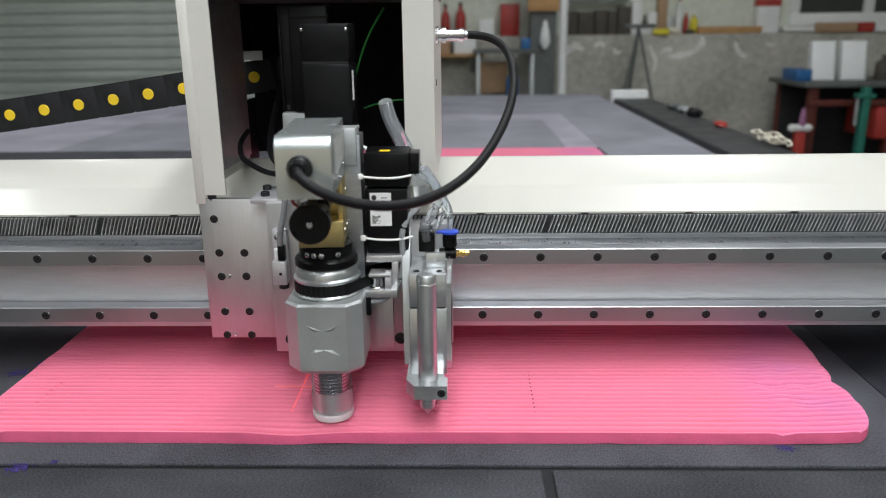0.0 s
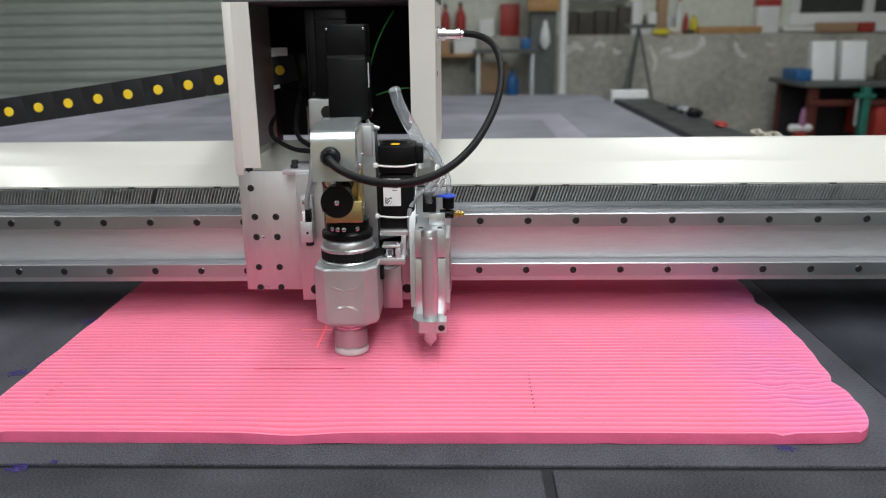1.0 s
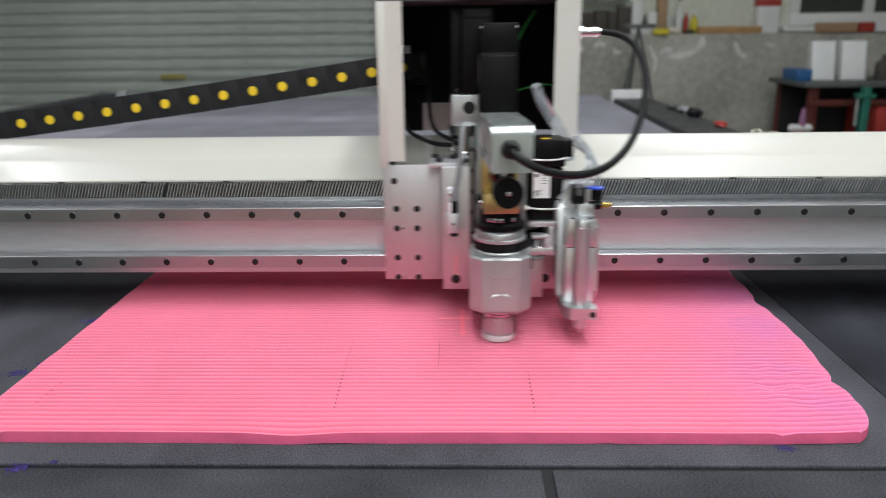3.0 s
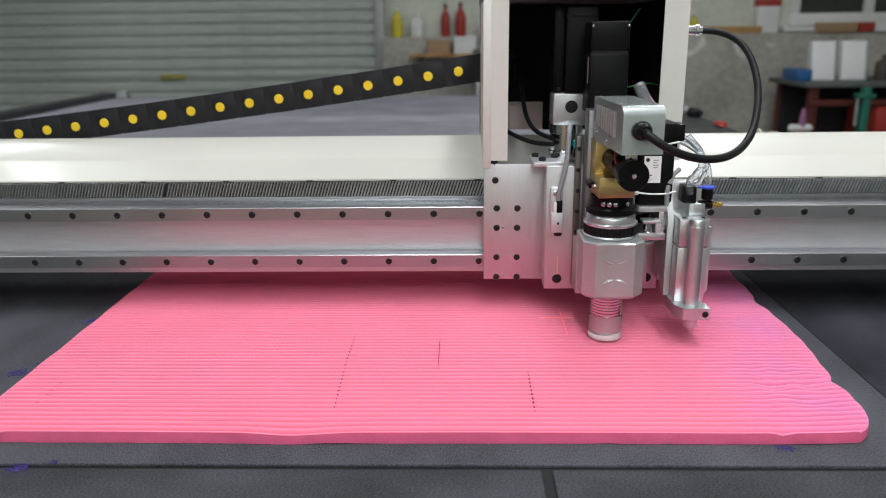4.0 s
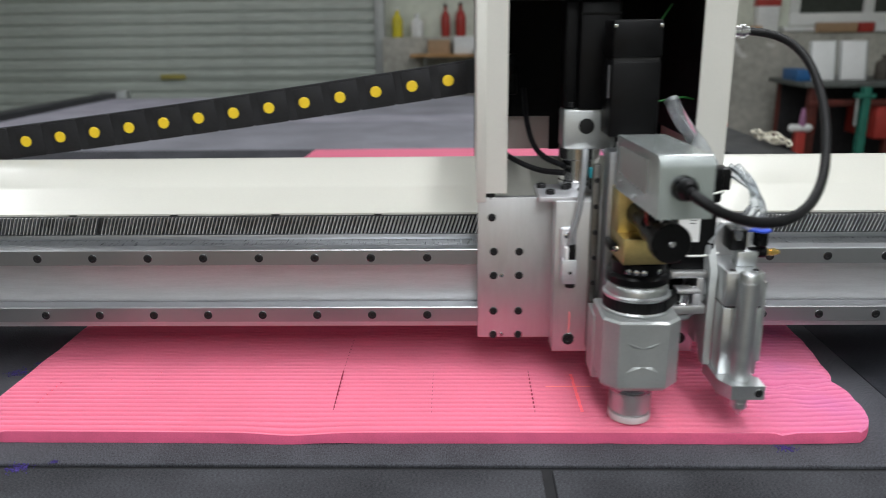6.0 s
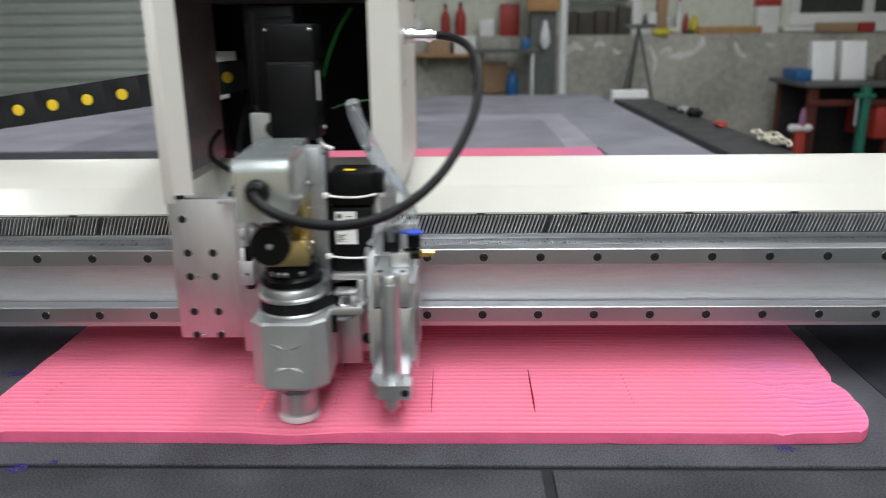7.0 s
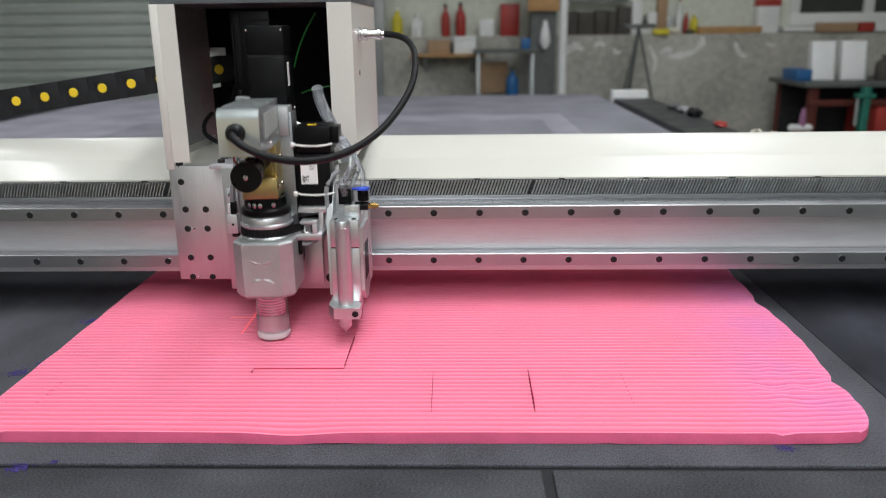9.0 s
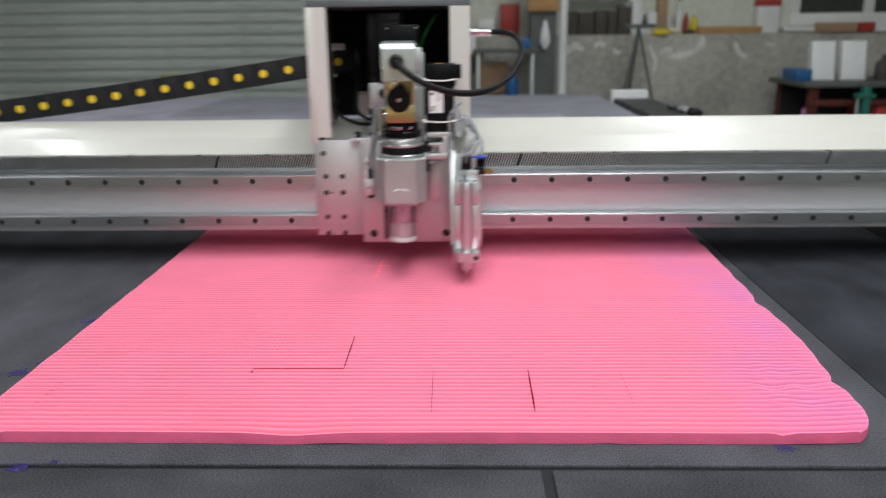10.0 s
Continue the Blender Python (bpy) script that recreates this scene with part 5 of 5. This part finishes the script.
        bar(bm, 0.2035, 0.2085, -0.0818, -0.0770, z - 0.0018, z + 0.0034, r=0.001)
        part("zip_tie", bm, NYLON, bmn, "white nylon zip tie")
    # cable box: folded sheet with louvres
    b0, b1 = (0.1520, -0.2063, 0.2520), (0.1942, -0.0860, 0.3003)
    bm = bmesh.new()
    rr = 0.0100
    prof = [(b0[1], b0[2]), (b0[1], b1[2] - rr)] + [(b0[1] + rr - rr * math.cos(a * math.pi / 16), b1[2] - rr + rr * math.sin(a * math.pi / 16)) for a in range(1, 9)] + [(b1[1], b1[2]), (b1[1], b0[2])]
    cb = part("cable_box", prism(bm, prof, "x", b0[0], b1[0]), SHEET_GREY, tl, "grey sheet metal box with side louvres", angle=25, m=turned)
    for side in (0, 1):
        for i in range(8):
            y = -0.1740 + i * 0.0100
            x = b0[0] - 0.0006 if side == 0 else b1[0] + 0.0006
            bm = bmesh.new()
            hose(bm, [(x, y, 0.2655 + i * 0.0006), (x, y, 0.2780), (x, y, 0.2925)], 0.0013, 4, 6)
            part("louvre", bm, ANODISED, cb)
    for y, z in ((-0.145, 0.2575), (-0.100, 0.2615)):
        for x in (b0[0] - 0.0004, b1[0] + 0.0004):
            part("rivet", lathe(bmesh.new(), ((0.0012, -0.0006), (0.0012, 0.0006), (0.0006, 0.0009)), (x, y, z), "x", 10), CHROME, cb)
    gl = part("cable_gland", lathe(bmesh.new(), ((0.0098, -0.001), (0.0098, 0.005), (0.0088, 0.0055), (0.0088, 0.0100), (0.0078, 0.0130), (0.0062, 0.0160)), (0.1705, -0.2063, 0.2765), turn=pose(0, 0, 0, 90, 0, 0), seg=14), BLACK_PLASTIC, tl, "black cable gland", angle=25, m=turned)
    part("clip", box(0.1700, 0.1760, -0.1800, -0.1740, 0.2420, 0.2520, r=0.0006), CHROME, tl)
    return tl


FOOT_AT = (0.1725, -0.1015)


def foot(tl):
    """The sprung foot on the foam; it slides in the spindle body."""
    x, y = FOOT_AT
    ft = part("sprung_foot", lathe(bmesh.new(), ((0.0196, 0.0), (0.0200, 0.0010), (0.0200, 0.0062), (0.0196, 0.0070)), (x, y, 0.0118), seg=48), FROST, tl, "frosted white foot ring")
    return ft


def foot_rest(tl):
    x, y = FOOT_AT
    out = []
    out.append(part("foot_sleeve", lathe(bmesh.new(), ((0.0199, 0.0), (0.0199, 0.0200), (0.0192, 0.0210)), (x, y, 0.0187), seg=48), ACRYLIC, tl, "clear acrylic sleeve"))
    out.append(part("foot_core", lathe(bmesh.new(), ((0.0165, 0.0), (0.0165, 0.0215)), (x, y, 0.0189), seg=32), ANODISED, tl, "bright inner tube"))
    return out


def spring(tl):
    """Fine folds of the bellows between sleeve and body."""
    x, y = FOOT_AT
    prof = [(0.0150, 0.0)]
    for i in range(9):
        prof += [(0.0176, i * 0.0036 + 0.0004), (0.0192, i * 0.0036 + 0.0010), (0.0192, i * 0.0036 + 0.0016), (0.0176, i * 0.0036 + 0.0022)]
    prof.append((0.0150, 9 * 0.0036))
    return part("bellows", lathe(bmesh.new(), prof, (x, y, 0.0402), seg=40), CHROME, tl, "fine metal bellows")


CABLE = [(0.1788, -0.2215, 0.2763), (0.1815, -0.2295, 0.2735), (0.1905, -0.2335, 0.2670), (0.2088, -0.2310, 0.2555), (0.2424, -0.2180, 0.2455), (0.2740, -0.1960, 0.2470), (0.2949, -0.1693, 0.2544), (0.3170, -0.1350, 0.2660), (0.3288, -0.1017, 0.2807), (0.3420, -0.0720, 0.2980), (0.3491, -0.0416, 0.3144), (0.3510, -0.0180, 0.3340), (0.3489, 0.0025, 0.3489), (0.3430, 0.0220, 0.3610), (0.3300, 0.0400, 0.3690), (0.3120, 0.0480, 0.3703), (0.3050, 0.0480, 0.3703)]
SEGMENTS = []


def cable(ob):
    cb = part("power_cable", hose(bmesh.new(), [(0.3040, 0.0480, 0.3703), (0.3080, 0.0480, 0.3703), (0.3120, 0.0480, 0.3703)], 0.0041, 4, 16), RUBBER, ob, "thick black rubber cable")
    n = 110
    path = smooth_path(CABLE, n)
    for _ in range(60):
        path = path[:4] + [(path[i - 1] + 2 * path[i] + path[i + 1]) / 4 for i in range(4, n - 3)] + path[n - 3:]
    for i in range(n):
        a, b = path[i], path[i + 1]
        way = (b - a).normalized()
        ln = (b - a).length
        c = 0.0006
        bm = lathe(bmesh.new(), ((0.0041, -c), (0.0041, ln + c)), (0, 0, 0), seg=16)
        q = way.to_track_quat("Z", "Y").to_matrix().to_4x4()
        seg = part("cable_piece", bm, RUBBER, cb, m=Matrix.Translation(a) @ q, angle=60)
        u = i / (n - 1)
        SEGMENTS.append((seg, Matrix.Translation(a) @ q, 1 - u * u * (3 - 2 * u)))


hall()
shutter()
window()
lights()
far_goods()
workbench()
table()
marks()
foam()
cuts()
gantry()
CHAIN_OB = drag_chain()
HEAD = head()
TOOL = tool(HEAD)
FOOT = [foot(TOOL)] + foot_rest(TOOL)
SPRING = spring(TOOL)
cable(HEAD)
GANTRY = bpy.data.objects["gantry"]

# ---- what moves: beam along y, head along x, tool up and down ----
GANTRY_Y = ((0, 0.7700), (0.3, 0.7700), (0.5, 0.7760), (0.6, 0.797), (0.7, 0.832), (0.8, 0.868), (0.9, 0.901), (1.0, 0.9278), (1.1, 0.945), (1.2, 0.956), (1.3, 0.963), (1.5, 0.9667),
            (2.5, 0.9668), (4.0, 0.9671), (4.15, 0.966), (4.3, 0.957), (4.4, 0.947), (4.5, 0.9341), (4.6, 0.909), (4.7, 0.878), (4.8, 0.845), (4.9, 0.810), (5.0, 0.7806), (5.1, 0.7725), (5.3, 0.7700),
            (7.0, 0.7700), (7.9, 0.7705), (8.0, 0.7713), (8.1, 0.782), (8.2, 0.808), (8.3, 0.835), (8.4, 0.860), (8.5, 0.882), (8.6, 0.920), (8.7, 0.947), (8.8, 0.963), (8.9, 0.970), (9.1, 0.9718), (9.45, 0.9718),
            (9.6, 0.988), (9.7, 1.029), (9.8, 1.080), (9.9, 1.136), (10.0, 1.1942))
HEAD_X = ((0, -0.3005), (0.15, -0.3030), (0.5, -0.3045), (1.0, -0.3045), (1.3, -0.3055), (1.4, -0.3065), (1.5, -0.3128), (1.6, -0.3560), (1.7, -0.3940), (1.8, -0.4067), (2.05, -0.4072), (2.2, -0.3985),
          (2.3, -0.3771), (2.4, -0.3461), (2.5, -0.3121), (2.6, -0.2753), (2.7, -0.2400), (2.9, -0.166), (3.1, -0.096), (3.3, -0.040), (3.5, -0.010), (3.65, -0.0010), (3.8, -0.0003), (4.5, 0.0), (5.85, 0.0), (6.0, -0.012), (6.2, -0.062), (6.4, -0.132), (6.6, -0.203),
          (6.8, -0.2702), (6.9, -0.3030), (7.0, -0.3340), (7.1, -0.3590), (7.2, -0.3815), (7.3, -0.3985), (7.4, -0.4050), (7.5, -0.4062), (8.0, -0.4075), (9.0, -0.4072), (9.45, -0.4072), (9.6, -0.3860), (9.7, -0.3610), (9.8, -0.3300), (9.9, -0.2980), (10.0, -0.2614))
TOOL_Z = ((0, 0.001), (0.1, 0.001), (0.2, -0.006), (0.3, -0.011), (0.4, -0.0158), (0.6, -0.0165), (1.1, -0.0160), (1.2, -0.0148), (1.3, -0.0120), (1.4, -0.0060), (1.5, 0.0008), (1.6, 0.0012), (1.7, -0.0010), (1.8, -0.0045), (1.9, -0.0078), (2.0, -0.0122), (2.1, -0.0162),
          (2.5, -0.0168), (3.3, -0.0168), (3.5, -0.012), (3.7, 0.0000), (3.8, 0.0016), (4.0, 0.0008), (4.1, -0.0005), (4.2, -0.0050), (4.3, -0.0090), (4.4, -0.0128), (4.5, -0.0148), (4.9, -0.0160), (5.0, -0.0148), (5.1, -0.0120), (5.2, -0.0070), (5.3, -0.0014), (5.4, 0.0), (5.5, 0.0), (5.6, -0.0038), (5.7, -0.0075), (5.9, -0.0155),
          (6.2, -0.0165), (7.2, -0.0168), (7.3, -0.0165), (7.4, -0.0092), (7.5, -0.0022), (7.6, 0.0), (7.7, -0.0010), (7.8, -0.0060), (7.9, -0.0115), (8.0, -0.0155), (8.1, -0.0168), (8.5, -0.0172), (8.7, -0.0166), (8.8, -0.0164), (8.9, -0.0120), (9.0, 0.0014), (9.1, 0.0125), (9.2, 0.0280), (9.3, 0.0420), (9.4, 0.0530), (9.5, 0.0600), (9.6, 0.0606), (9.8, 0.0606), (10.0, 0.0606))


# how far each slit gapes: 1 is open, 0 is closed
SLITS = {
    "across": ((0, 0.2), (0.5, 0.3), (0.9, 0.85), (2.0, 0.75), (4.0, 0.6), (5.2, 0.4), (8.4, 0.5), (8.8, 1.0)),
    "across_mid": ((0, 0.2), (0.5, 0.3), (0.9, 0.85), (2.0, 0.85), (4.5, 0.75), (5.2, 0.55), (9.0, 0.6)),
    "across_far": ((0, 0.1), (4.0, 0.2), (4.8, 0.7), (10.0, 0.7)),
    "a": ((0, 0.0), (0.7, 0.0), (1.1, 0.45), (1.4, 0.9), (2.0, 0.9), (2.5, 0.45), (3.7, 0.9), (4.2, 0.85), (4.6, 0.65), (5.2, 0.1), (9.0, 0.0)),
    "b": ((0, 0.1), (4.1, 0.2), (4.4, 0.66), (4.7, 0.6), (5.1, 0.30), (5.8, 0.3), (6.5, 0.95), (8.5, 0.95), (8.9, 0.84), (10.0, 0.80)),
    "c": ((0, 0.42), (1.5, 0.40), (2.5, 0.36), (3.7, 0.62), (4.1, 0.62), (4.5, 0.36), (4.9, 0.22), (5.6, 0.22), (6.4, 1.0), (10.0, 0.95)),
    "d": ((0, 0.6), (0.6, 0.55), (1.0, 0.2), (3.5, 0.7), (4.1, 0.72), (4.6, 0.68), (5.2, 0.2), (10.0, 0.1)),
    "new_a": ((0, 0.0), (2.5, 0.3), (3.8, 0.6), (4.6, 0.64), (5.2, 0.3), (7.2, 0.7), (8.2, 1.0), (10.0, 0.95)),
    "new_b": ((0, 0.1), (1.7, 0.3), (2.2, 0.5), (3.9, 0.6), (4.5, 0.68), (4.9, 1.0), (5.7, 1.0), (6.6, 0.4), (7.5, 0.3), (10.0, 0.2)),
    "new_c": ((0, 0.0), (5.4, 0.1), (6.6, 0.85), (10.0, 0.85)),
    "new_d": ((0, 0.0), (8.4, 0.0), (8.7, 1.0)),
}


def value(rows, t):
    ts, vs = [r[0] for r in rows], [r[1] for r in rows]
    return float(np.interp(t, ts, vs))


def merged(*tables):
    return sorted({r[0] for tab in tables for r in tab})


def motions():
    walk(GANTRY, [(t, pose(0, y, 0)) for t, y in GANTRY_Y])
    both = merged(GANTRY_Y, HEAD_X)
    for ob in (HEAD, CHAIN_OB):
        walk(ob, [(t, pose(value(HEAD_X, t), value(GANTRY_Y, t), 0)) for t in both])
    walk(TOOL, [(t, pose(0, 0, z)) for t, z in TOOL_Z])
    # the foot stays on the foam until the slide lifts it off
    for ob in FOOT:
        walk(ob, [(t, pose(0, 0, max(0.0018 - z, 0.0020))) for t, z in TOOL_Z])
    walk(SPRING, [(t, pose(0, 0, max(0.0018 - z, 0.0020))) for t, z in TOOL_Z])
    for ob, m, w in SEGMENTS:
        walk(ob, [(t, pose(0, 0, z * w) @ m) for t, z in TOOL_Z])
    # slits that the knife opens, and that gape or close as the foam gives way under the foot
    for key, rows in SLITS.items():
        rows = [(0.0, rows[0][1])] + [r for r in rows if 0 < r[0] < 10] + [(10.0, rows[-1][1])]
        walk(CUTS[key], [(t, pose(0, 0, -0.0042 * (1 - v))) for t, v in rows])


motions()
